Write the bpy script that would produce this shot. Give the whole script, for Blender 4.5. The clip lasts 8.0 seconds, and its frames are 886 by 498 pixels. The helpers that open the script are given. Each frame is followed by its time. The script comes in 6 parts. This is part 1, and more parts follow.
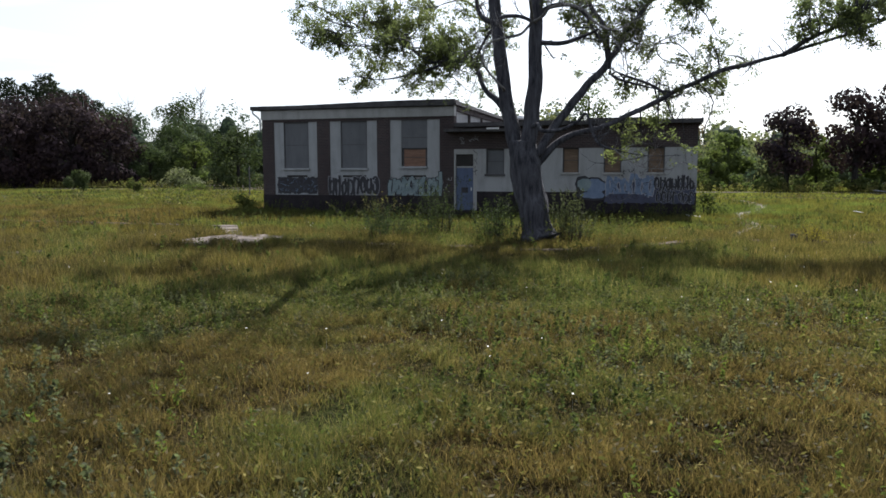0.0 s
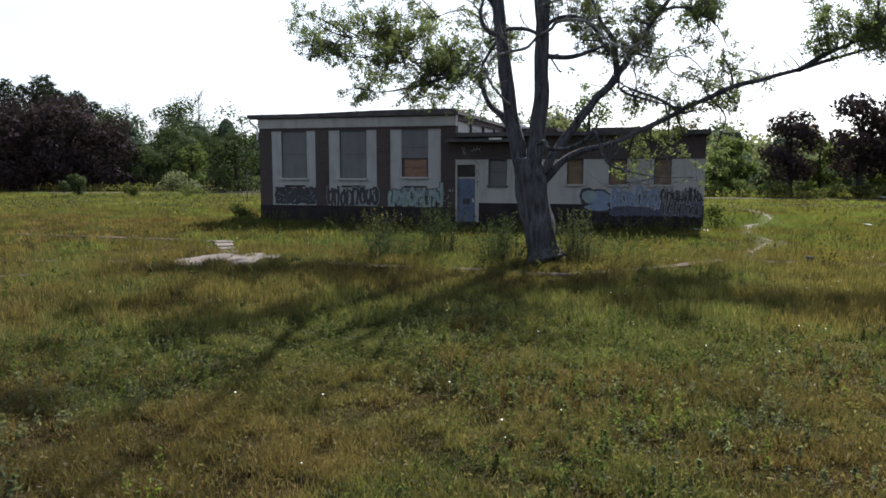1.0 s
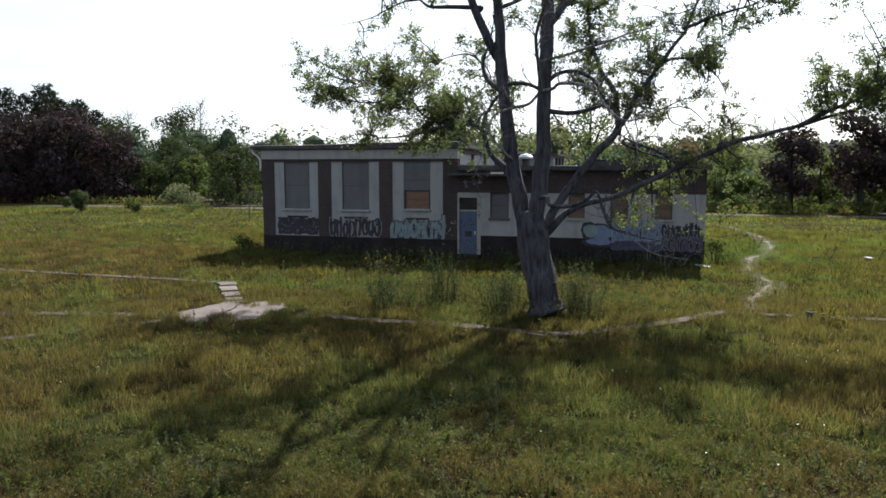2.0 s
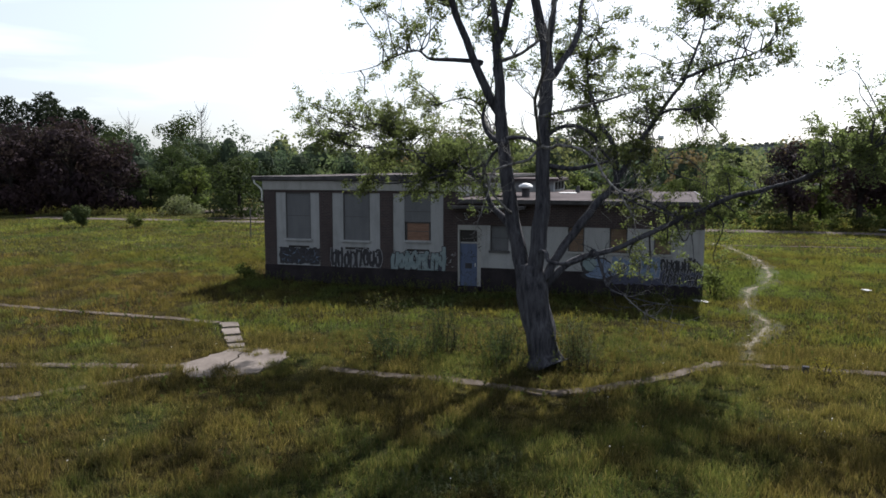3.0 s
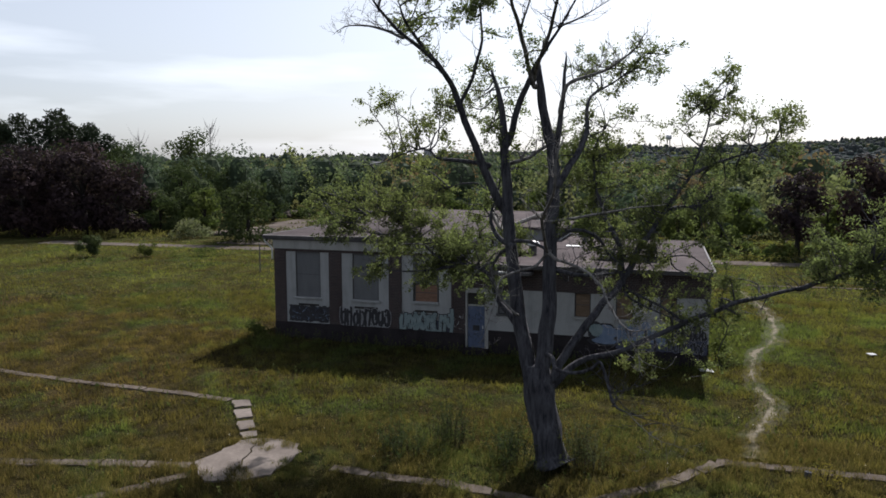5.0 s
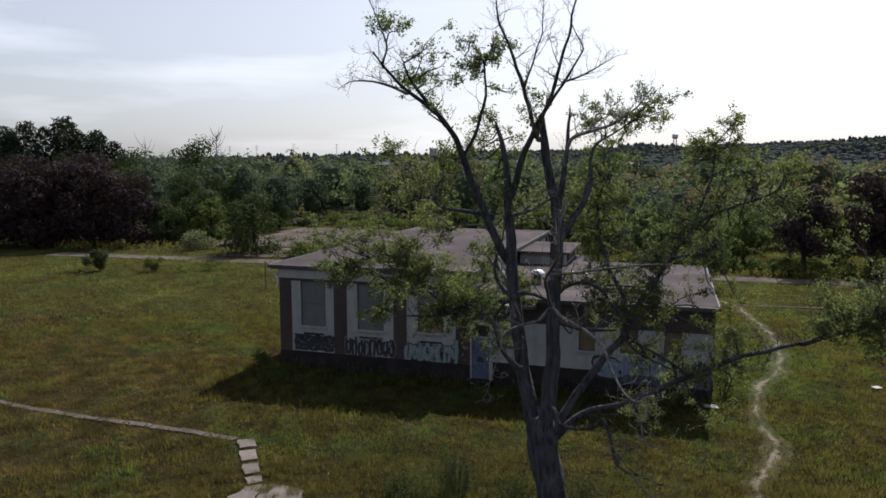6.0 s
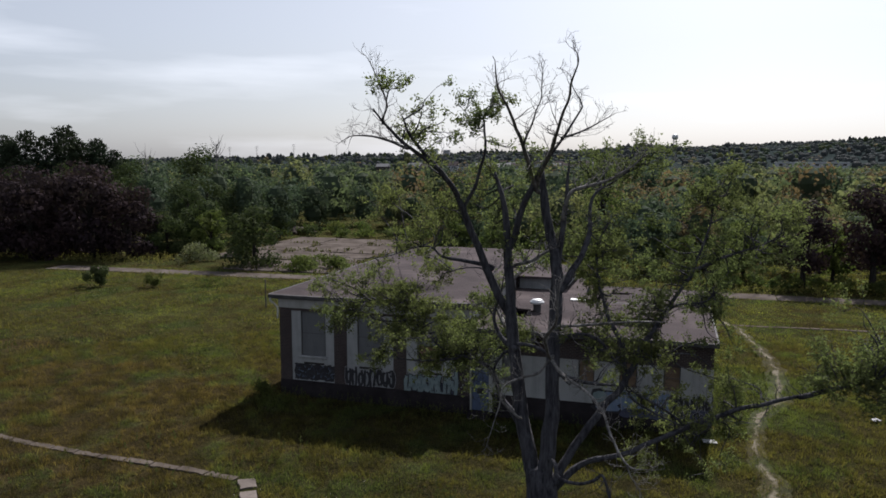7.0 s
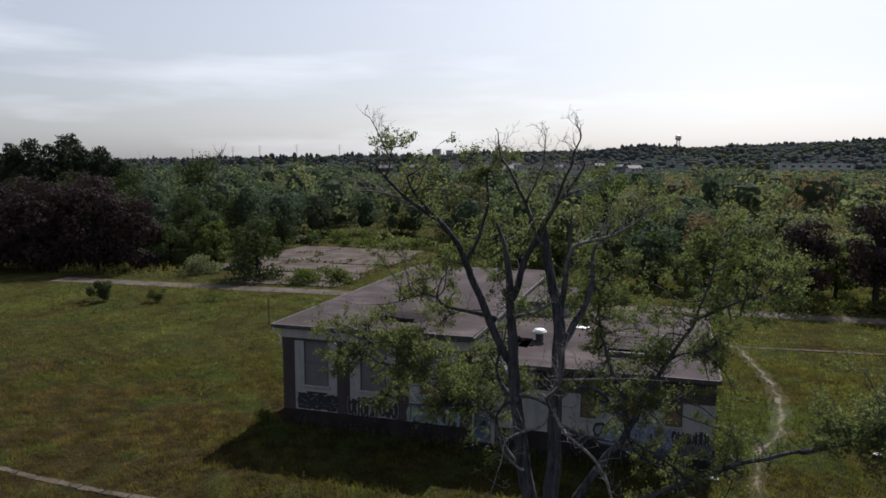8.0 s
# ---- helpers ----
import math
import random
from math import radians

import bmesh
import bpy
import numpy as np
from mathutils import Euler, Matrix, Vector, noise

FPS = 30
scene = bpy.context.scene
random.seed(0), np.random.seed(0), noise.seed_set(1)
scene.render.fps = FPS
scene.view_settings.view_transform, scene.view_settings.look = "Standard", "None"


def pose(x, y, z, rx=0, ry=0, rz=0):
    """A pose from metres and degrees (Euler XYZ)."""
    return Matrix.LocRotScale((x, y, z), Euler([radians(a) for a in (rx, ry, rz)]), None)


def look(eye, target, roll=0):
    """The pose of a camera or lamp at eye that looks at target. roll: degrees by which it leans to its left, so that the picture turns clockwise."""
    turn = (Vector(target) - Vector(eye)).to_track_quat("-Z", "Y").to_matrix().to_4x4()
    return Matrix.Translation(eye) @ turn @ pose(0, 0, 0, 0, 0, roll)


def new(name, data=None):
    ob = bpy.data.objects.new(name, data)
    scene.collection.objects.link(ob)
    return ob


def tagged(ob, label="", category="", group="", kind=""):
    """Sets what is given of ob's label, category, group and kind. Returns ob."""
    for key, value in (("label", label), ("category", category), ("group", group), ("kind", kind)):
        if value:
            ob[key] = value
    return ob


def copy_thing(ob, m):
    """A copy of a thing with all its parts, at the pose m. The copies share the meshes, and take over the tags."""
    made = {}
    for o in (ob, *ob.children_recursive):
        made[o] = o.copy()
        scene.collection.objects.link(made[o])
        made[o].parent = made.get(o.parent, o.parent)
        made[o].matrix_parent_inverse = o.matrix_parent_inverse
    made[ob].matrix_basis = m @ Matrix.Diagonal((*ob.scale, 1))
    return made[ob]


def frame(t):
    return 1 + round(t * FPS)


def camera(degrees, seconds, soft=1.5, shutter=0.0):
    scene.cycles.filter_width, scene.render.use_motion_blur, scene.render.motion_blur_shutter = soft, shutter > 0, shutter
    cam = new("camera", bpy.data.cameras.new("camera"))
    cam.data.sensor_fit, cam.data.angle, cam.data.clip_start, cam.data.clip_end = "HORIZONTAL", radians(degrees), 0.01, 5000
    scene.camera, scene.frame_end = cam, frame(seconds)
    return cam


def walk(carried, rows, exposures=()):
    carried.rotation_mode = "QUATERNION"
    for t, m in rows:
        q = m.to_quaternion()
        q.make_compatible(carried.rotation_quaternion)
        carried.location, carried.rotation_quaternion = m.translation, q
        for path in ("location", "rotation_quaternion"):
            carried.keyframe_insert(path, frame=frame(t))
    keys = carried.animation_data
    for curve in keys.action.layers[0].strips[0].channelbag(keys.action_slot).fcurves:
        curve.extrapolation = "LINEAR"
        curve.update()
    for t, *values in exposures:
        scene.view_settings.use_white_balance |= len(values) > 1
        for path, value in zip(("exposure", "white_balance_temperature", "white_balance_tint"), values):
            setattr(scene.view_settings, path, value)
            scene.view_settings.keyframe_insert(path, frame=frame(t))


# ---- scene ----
cam = camera(62.2, 8.0, 1.65)
PATH = [
    (0, (18.844, -32.912, 2.001), (18.292, -31.002, 1.787), -0.1),
    (0.5, (18.631, -32.405, 2.075), (18.082, -30.494, 1.86), -0.0),
    (1, (18.522, -32.156, 2.52), (17.973, -30.245, 2.304), -0.0),
    (1.5, (18.478, -32.16, 3.238), (17.928, -30.25, 3.022), 0.0),
    (3, (18.505, -32.236, 5.548), (17.952, -30.327, 5.327), -0.0),
    (3.5, (18.534, -32.273, 6.285), (17.98, -30.364, 6.063), 0.0),
    (4, (18.515, -32.328, 7.032), (17.953, -30.421, 6.81), -0.0),
    (4.5, (18.475, -32.345, 7.772), (17.911, -30.44, 7.549), 0.0),
    (6, (18.503, -32.204, 10.079), (17.917, -30.306, 9.849), -0.0),
    (6.5, (18.492, -32.154, 10.813), (17.906, -30.256, 10.583), 0.0),
    (7, (18.486, -32.124, 11.567), (17.9, -30.226, 11.337), 0.0),
    (7.5, (18.494, -32.096, 12.34), (17.908, -30.198, 12.108), 0.0),
    (8, (18.452, -32.034, 13.092), (17.859, -30.138, 12.861), 0.1),
]
walk(cam, [(t, look(eye, target, roll)) for t, eye, target, roll in PATH], exposures=[(0, 1.36, 6230, 12), (1.5, 1.42, 6230, 12), (3, 1.14, 6290, 12), (4.5, 0.9, 6350, 13), (6.5, 0.59, 6350, 15), (8, 0.49, 6350, 15)])

# ---- world and light ----
SUN_FROM = Vector((0.62, 5.35, 5.05)).normalized()
world = bpy.data.worlds.new("sky")
scene.world = world
world.use_nodes = True
wn, wl = world.node_tree.nodes, world.node_tree.links
wn.clear()
sky = wn.new("ShaderNodeTexSky")
sky.sky_type = "NISHITA"
sky.sun_disc = False
sky.sun_elevation = math.asin(SUN_FROM.z)
sky.sun_rotation = math.atan2(SUN_FROM.x, SUN_FROM.y)
sky.air_density, sky.dust_density, sky.ozone_density = 1.0, 2.2, 1.2
wc = wn.new("ShaderNodeTexCoord")
wm = wn.new("ShaderNodeMapping")
wm.inputs["Scale"].default_value = (1.2, 1.2, 9.0)
wz = wn.new("ShaderNodeTexNoise")
wz.inputs["Scale"].default_value, wz.inputs["Detail"].default_value = 2.2, 5.0
wr = wn.new("ShaderNodeMapRange")
wr.inputs[1].default_value, wr.inputs[2].default_value = 0.5, 0.75
wr.inputs[3].default_value, wr.inputs[4].default_value = 0.12, 0.36
mixc = wn.new("ShaderNodeMix")
mixc.data_type = "RGBA"
mixc.inputs[7].default_value = (15.6, 16.4, 17.2, 1)
bg = wn.new("ShaderNodeBackground")
bg.inputs[1].default_value = 0.062
wo = wn.new("ShaderNodeOutputWorld")
wl.new(wc.outputs["Generated"], wm.inputs[0])
wl.new(wm.outputs[0], wz.inputs[0])
wl.new(wz.outputs[0], wr.inputs[0])
wl.new(wr.outputs[0], mixc.inputs[0])
grey = wn.new("ShaderNodeHueSaturation")
grey.inputs["Saturation"].default_value = 0.5
wl.new(sky.outputs[0], grey.inputs["Color"])
tint = wn.new("ShaderNodeMix")
tint.data_type, tint.blend_type = "RGBA", "MULTIPLY"
tint.inputs[0].default_value = 1.0
tint.inputs[7].default_value = (0.94, 1.0, 1.06, 1)
wl.new(grey.outputs[0], tint.inputs[6])
wl.new(tint.outputs[2], mixc.inputs[6])
wl.new(mixc.outputs[2], bg.inputs[0])
wl.new(bg.outputs[0], wo.inputs[0])
sun = new("sun", bpy.data.lights.new("sun", "SUN"))
sun.data.energy, sun.data.angle, sun.data.color = 4.8, radians(0.6), (1.0, 0.96, 0.91)
sun.matrix_world = look((0, 0, 40), Vector((0, 0, 40)) - SUN_FROM)


# ---- materials ----
class Nodes:
    """A small wrapper to wire a material's nodes."""

    def __init__(self, name):
        self.m = bpy.data.materials.new(name)
        self.m.use_nodes = True
        self.t = self.m.node_tree
        self.t.nodes.clear()
        self.out = self.t.nodes.new("ShaderNodeOutputMaterial")
        self.geo = self.t.nodes.new("ShaderNodeNewGeometry")
        self.pos = self.geo.outputs["Position"]

    def node(self, kind, **values):
        n = self.t.nodes.new("ShaderNode" + kind)
        for k, v in values.items():
            n.inputs[k.replace("_", " ")].default_value = v
        return n

    def link(self, a, b):
        self.t.links.new(a, b)

    def noise(self, scale, detail=4.0, rough=0.55, stretch=None):
        n = self.node("TexNoise", Scale=scale, Detail=detail, Roughness=rough)
        src = self.pos
        if stretch:
            mp = self.node("Mapping", Scale=stretch)
            self.link(self.pos, mp.inputs[0])
            src = mp.outputs[0]
        self.link(src, n.inputs["Vector"])
        return n.outputs["Fac"]

    def ramp(self, fac, *stops):
        r = self.t.nodes.new("ShaderNodeValToRGB")
        e = r.color_ramp.elements
        while len(e) < len(stops):
            e.new(0.5)
        for el, (p, c) in zip(e, stops):
            el.position, el.color = p, (*c, 1)
        self.link(fac, r.inputs[0])
        return r.outputs[0]

    def mix(self, fac, a, b, blend="MIX"):
        n = self.t.nodes.new("ShaderNodeMix")
        n.data_type, n.blend_type = "RGBA", blend
        for v, i in ((fac, 0), (a, 6), (b, 7)):
            if isinstance(v, (int, float)):
                n.inputs[i].default_value = v
            elif isinstance(v, tuple):
                n.inputs[i].default_value = (*v, 1)
            else:
                self.link(v, n.inputs[i])
        return n.outputs[2]

    def span(self, fac, a, b, lo=0.0, hi=1.0):
        n = self.t.nodes.new("ShaderNodeMapRange")
        for i, v in enumerate((a, b, lo, hi)):
            n.inputs[i + 1].default_value = v
        self.link(fac, n.inputs[0])
        return n.outputs[0]

    def bump(self, height, strength, distance):
        n = self.node("Bump", Strength=strength, Distance=distance)
        self.link(height, n.inputs["Height"])
        return n.outputs[0]

    def surface(self, color, rough=0.8, normal=None, metal=0.0, glow=0.0, gloss=0.3):
        p = self.node("BsdfPrincipled", Roughness=rough, Metallic=metal)
        p.inputs["Specular IOR Level"].default_value = gloss
        if isinstance(color, tuple):
            p.inputs["Base Color"].default_value = (*color, 1)
        else:
            self.link(color, p.inputs["Base Color"])
        if normal is not None:
            self.link(normal, p.inputs["Normal"])
        self.link(p.outputs[0], self.out.inputs[0])
        return p

    def leafy(self, color, through_color, share, rough=0.85, gloss=0.04):
        """A thin leaf or blade: reflects, and lets light through."""
        p = self.surface(color, rough, gloss=gloss)
        tr = self.node("BsdfTranslucent")
        self.link(through_color, tr.inputs[0])
        mx = self.node("MixShader")
        mx.inputs[0].default_value = share
        self.link(p.outputs[0], mx.inputs[1])
        self.link(tr.outputs[0], mx.inputs[2])
        self.link(mx.outputs[0], self.out.inputs[0])


def plain(name, dark, light, scale, rough=0.85, bump=0.3, metal=0.0, stretch=None, fine=None):
    """Two-scale mottled surface."""
    n = Nodes(name)
    big = n.noise(scale, 5, 0.6, stretch)
    small = n.noise(scale * 14 if fine is None else fine, 3, 0.6)
    c = n.ramp(big, (0.3, dark), (0.7, light))
    c = n.mix(n.span(small, 0.3, 0.7, 0.0, 0.35), c, tuple(v * 0.55 for v in dark))
    n.surface(c, rough, n.bump(small, bump, 0.02), metal, gloss=0.0 if rough > 0.8 else 0.3)
    return n.m


def foliage(name, dark, light, share=0.35, per_object=True, glow=(1.2, 1.35, 0.85)):
    n = Nodes(name)
    c = n.ramp(n.geo.outputs["Random Per Island"], (0.0, dark), (1.0, light))
    if per_object:
        oi = n.node("ObjectInfo")
        c = n.mix(n.span(oi.outputs["Random"], 0, 1, 0.0, 0.45), c, tuple(v * 0.6 for v in light))
    patch = n.noise(0.16, 2)
    c = n.mix(n.span(patch, 0.35, 0.7, 0.0, 0.5), c, (light[0] * 1.15, light[1] * 0.95, light[2] * 0.8))
    t = n.mix(1.0, c, glow, "MULTIPLY")
    n.leafy(c, t, share)
    return n.m


def meadow_color(n):
    """Patches of green, olive, rust and straw, shared by the soil's cover and the blades."""
    mid = n.noise(0.6, 6, 0.7)
    brown = n.ramp(mid, (0.36, (0.026, 0.0165, 0.009)), (0.5, (0.072, 0.045, 0.023)), (0.64, (0.128, 0.08, 0.046)))
    green = n.ramp(mid, (0.35, (0.022, 0.024, 0.0085)), (0.65, (0.094, 0.09, 0.027)))
    sep = n.node("SeparateXYZ")
    n.link(n.pos, sep.inputs[0])

    def calc(kind, p, q):
        m = n.t.nodes.new("ShaderNodeMath")
        m.operation = kind
        for i, v in enumerate((p, q)):
            if isinstance(v, (int, float)):
                m.inputs[i].default_value = v
            else:
                n.link(v, m.inputs[i])
        return m.outputs[0]

    sway = calc("MULTIPLY", n.noise(0.13, 4, 0.6), 24.0)
    x, y = calc("ADD", sep.outputs[0], sway), calc("ADD", sep.outputs[1], sway)
    near = n.span(y, -12.0, -3.0, 0.42, 0.95)
    side = calc("MAXIMUM", n.span(x, 9.0, 17.0, 0.5, 1.0), n.span(y, 10.0, 19.0, 0.0, 1.0))
    c = n.mix(calc("MULTIPLY", near, side), brown, green)
    far = n.span(y, 14.0, 28.0, 0.0, 0.85)
    # yellow-green far patches, their sunlit look put into the colour
    sunny = n.ramp(n.noise(0.22, 5, 0.65), (0.38, (0.044, 0.038, 0.014)), (0.5, (0.078, 0.086, 0.024)), (0.62, (0.11, 0.13, 0.034)))
    c = n.mix(far, c, sunny)
    # darker and paler clumps of colour in place of tussock relief
    tussock = n.noise(1.15, 5, 0.65)
    c = n.mix(n.span(tussock, 0.36, 0.54, 0.6, 0.0), c, (0.024, 0.023, 0.01))
    c = n.mix(n.span(tussock, 0.56, 0.7, 0.0, 0.45), c, (0.13, 0.122, 0.046))

    def spread(x, y, inner, outer):
        d = n.node("VectorMath")
        d.operation = "DISTANCE"
        d.inputs[1].default_value = (x, y, 0.0)
        n.link(n.pos, d.inputs[0])
        return n.span(d.outputs["Value"], inner, outer, 0.16, 0.0)

    damp = calc("ADD", spread(22.0, 6.0, 2.0, 7.5), spread(16.3, -21.0, 1.5, 6.5))
    lush = n.ramp(calc("ADD", n.noise(0.28, 4, 0.6), damp), (0.5, (0, 0, 0)), (0.62, (0.75, 0.75, 0.75)))
    return n.mix(lush, c, n.ramp(mid, (0.35, (0.024, 0.042, 0.014)), (0.65, (0.068, 0.104, 0.032))))


def soil_color(n):
    """Matted thatch: gap shade painted near-black, litter and pale dead stems at several sizes."""
    tuft_gap = n.noise(5.0, 8, 0.78)
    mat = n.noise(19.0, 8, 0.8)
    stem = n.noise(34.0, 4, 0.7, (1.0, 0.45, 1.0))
    # near-black in the noise lows stands for shade between tufts
    c = n.mix(n.span(tuft_gap, 0.36, 0.62, 0.75, 0.0), meadow_color(n), (0.012, 0.0105, 0.006))
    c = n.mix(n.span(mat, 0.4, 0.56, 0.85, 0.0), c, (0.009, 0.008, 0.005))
    return n.mix(n.span(stem, 0.53, 0.68, 0.0, 0.7), c, (0.15, 0.112, 0.066)), mat


def meadow_ground():
    n = Nodes("meadow_soil")
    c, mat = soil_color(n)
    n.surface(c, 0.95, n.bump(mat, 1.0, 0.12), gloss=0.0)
    return n.m


def blade_material(name, share, stops):
    """Blades of mixed tones that follow the meadow's patches by a share."""
    n = Nodes(name)
    own = n.ramp(n.geo.outputs["Random Per Island"], *stops)
    c = n.mix(share, own, meadow_color(n))
    n.leafy(c, n.mix(1.0, c, (1.8, 1.75, 1.0), "MULTIPLY"), 0.55, 0.6, 0.12)
    return n.m


def brick_material(name, a, b, mortar):
    n = Nodes(name)
    sep = n.node("SeparateXYZ")
    n.link(n.pos, sep.inputs[0])
    add = n.t.nodes.new("ShaderNodeMath")
    n.link(sep.outputs[0], add.inputs[0])
    n.link(sep.outputs[1], add.inputs[1])
    com = n.node("CombineXYZ")
    n.link(add.outputs[0], com.inputs[0])
    n.link(sep.outputs[2], com.inputs[1])
    bt = n.node("TexBrick", Scale=1.0)
    bt.inputs["Brick Width"].default_value, bt.inputs["Row Height"].default_value = 0.21, 0.075
    bt.inputs["Mortar Size"].default_value = 0.008
    bt.inputs["Color1"].default_value, bt.inputs["Color2"].default_value = (*a, 1), (*b, 1)
    bt.inputs["Mortar"].default_value = (*mortar, 1)
    n.link(com.outputs[0], bt.inputs["Vector"])
    stain = n.noise(0.9, 5, 0.6, (1, 1, 0.35))
    c = n.mix(n.span(stain, 0.4, 0.75, 0.0, 0.6), bt.outputs["Color"], tuple(v * 0.4 for v in a))
    n.surface(c, 0.9, n.bump(bt.outputs["Fac"], -0.5, 0.02))
    return n.m


def paint_material(name, base, dirt, rough=0.6):
    """Old paint with streaks and blotches of grime."""
    n = Nodes(name)
    streak = n.noise(2.2, 5, 0.65, (1.6, 1.6, 0.22))
    blotch = n.noise(1.1, 4, 0.6)
    speck = n.noise(22, 3, 0.6)
    c = n.mix(n.span(streak, 0.45, 0.78, 0.0, 0.55), base, dirt)
    c = n.mix(n.span(blotch, 0.5, 0.78, 0.0, 0.45), c, dirt)
    c = n.mix(n.span(speck, 0.6, 0.75, 0.0, 0.5), c, tuple(v * 0.5 for v in dirt))
    n.surface(c, rough, n.bump(speck, 0.25, 0.01))
    return n.m


def roof_material():
    n = Nodes("roof_felt")
    big = n.noise(0.35, 5, 0.6)
    mid = n.noise(1.7, 5, 0.65)
    grit = n.noise(30, 3, 0.7)
    run = n.noise(0.8, 5, 0.7, (0.35, 1.6, 1.0))
    c = n.ramp(big, (0.35, (0.017, 0.013, 0.0145)), (0.5, (0.038, 0.0295, 0.031)), (0.66, (0.078, 0.063, 0.063)))
    c = n.mix(n.span(run, 0.48, 0.6, 0.0, 0.7), c, (0.027, 0.0215, 0.0225))
    c = n.mix(n.span(mid, 0.52, 0.72, 0.0, 0.6), c, (0.039, 0.031, 0.0315))
    c = n.mix(n.span(grit, 0.35, 0.7, 0.0, 0.35), c, (0.11, 0.094, 0.094))
    n.surface(c, 0.95, n.bump(mid, 0.4, 0.05), gloss=0.06)
    return n.m


def bark_material(name, dark, light):
    n = Nodes(name)
    furrow = n.noise(9.0, 5, 0.7, (1.0, 1.0, 0.16))
    moss = n.noise(1.3, 4, 0.6)
    c = n.ramp(furrow, (0.36, dark), (0.66, light))
    c = n.mix(n.span(moss, 0.5, 0.75, 0.0, 0.5), c, tuple(v * 0.8 for v in light))
    n.surface(c, 0.95, n.bump(furrow, 1.0, 0.06), gloss=0.1)
    return n.m


M_SOIL = meadow_ground()
M_BLADE = blade_material("grass_blades", 0.5, ((0.0, (0.009, 0.01, 0.005)), (0.45, (0.038, 0.036, 0.018)), (0.8, (0.087, 0.064, 0.038)), (1.0, (0.19, 0.145, 0.085))))
M_FIELD = blade_material("field_grass_blades", 0.82, ((0.0, (0.023, 0.024, 0.01)), (0.6, (0.05, 0.046, 0.02)), (1.0, (0.088, 0.072, 0.037))))
M_BRICK = brick_material("dark_brick", (0.048, 0.032, 0.031), (0.028, 0.0215, 0.0225), (0.09, 0.081, 0.079))
M_PLINTH = plain("dark_stained_masonry", (0.019, 0.017, 0.0185), (0.04, 0.035, 0.0375), 1.4, 0.9, 0.4)
M_WHITE = paint_material("old_white_paint", (0.26, 0.268, 0.272), (0.13, 0.132, 0.135))
M_LOWWALL = paint_material("grimy_white_paint", (0.265, 0.27, 0.272), (0.12, 0.12, 0.122))
M_CREAM = paint_material("weathered_cream_paint", (0.265, 0.265, 0.255), (0.13, 0.127, 0.12))
M_BOARD = paint_material("grey_board", (0.105, 0.109, 0.116), (0.066, 0.068, 0.073), 0.75)
M_PLY = plain("weathered_plywood", (0.12, 0.086, 0.062), (0.2, 0.145, 0.105), 1.6, 0.85, 0.2, stretch=(1, 1, 6))
M_RUSTPLY = plain("reddish_plywood", (0.15, 0.09, 0.065), (0.23, 0.145, 0.106), 1.6, 0.85, 0.2, stretch=(1, 1, 6))
M_PALEWALL = plain("pale_house_wall", (0.3, 0.305, 0.32), (0.5, 0.505, 0.52), 0.2, 0.9, 0.1)
M_ROOF = roof_material()
M_EDGE = plain("weathered_roof_edge", (0.045, 0.044, 0.046), (0.09, 0.088, 0.09), 1.2, 0.7, 0.2)
M_FASCIA = plain("dark_fascia_metal", (0.03, 0.029, 0.031), (0.085, 0.082, 0.084), 2.6, 0.8, 0.2)
M_DOOR = paint_material("faded_blue_door_paint", (0.072, 0.098, 0.165), (0.042, 0.05, 0.075))
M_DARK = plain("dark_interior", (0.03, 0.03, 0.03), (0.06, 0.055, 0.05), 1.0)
M_METAL = plain("pale_galvanised_metal", (0.45, 0.46, 0.47), (0.62, 0.63, 0.62), 2.0, 0.45, 0.1, metal=0.4)
M_CONC = plain("weathered_concrete", (0.1, 0.086, 0.076), (0.195, 0.17, 0.152), 0.8, 0.92, 0.4)
M_WALK = plain("dirty_walk_concrete", (0.058, 0.048, 0.04), (0.125, 0.106, 0.09), 0.9, 0.93, 0.4)
M_ROADC = plain("old_road_concrete", (0.058, 0.049, 0.043), (0.135, 0.117, 0.105), 0.35, 0.95, 0.3)


def trail_material():
    """Pale trodden dirt that frays into sward towards its edges."""
    n = Nodes("dry_trail_dirt")
    wear = n.node("Attribute")
    wear.attribute_name = "wear"
    worn = n.noise(2.6, 6, 0.75)
    add = n.t.nodes.new("ShaderNodeMath")
    n.link(wear.outputs["Fac"], add.inputs[0])
    n.link(worn, add.inputs[1])
    c = n.ramp(n.noise(5.0, 4, 0.6), (0.3, (0.085, 0.074, 0.052)), (0.7, (0.16, 0.142, 0.108)))
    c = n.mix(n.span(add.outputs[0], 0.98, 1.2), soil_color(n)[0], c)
    n.surface(c, 0.95, n.bump(worn, 0.5, 0.05), gloss=0.05)
    return n.m


M_DIRT = trail_material()
M_BARK = bark_material("grey_bark", (0.018, 0.018, 0.022), (0.08, 0.08, 0.089))
M_TRUNK = bark_material("dark_trunk_bark", (0.012, 0.011, 0.01), (0.045, 0.04, 0.036))
M_DEAD = bark_material("bleached_deadwood", (0.05, 0.048, 0.047), (0.23, 0.222, 0.215))
M_LEAF = foliage("elm_leaf", (0.056, 0.068, 0.036), (0.12, 0.138, 0.066), 0.5, per_object=False, glow=(1.2, 1.4, 0.92))
M_BROAD = foliage("broadleaf_green", (0.024, 0.037, 0.018), (0.056, 0.074, 0.034), 0.25)
M_LIME = foliage("light_green_leaf", (0.048, 0.07, 0.026), (0.09, 0.115, 0.042), 0.4)
M_GREYLEAF = foliage("silvery_shrub_leaf", (0.09, 0.11, 0.065), (0.17, 0.19, 0.12), 0.3)
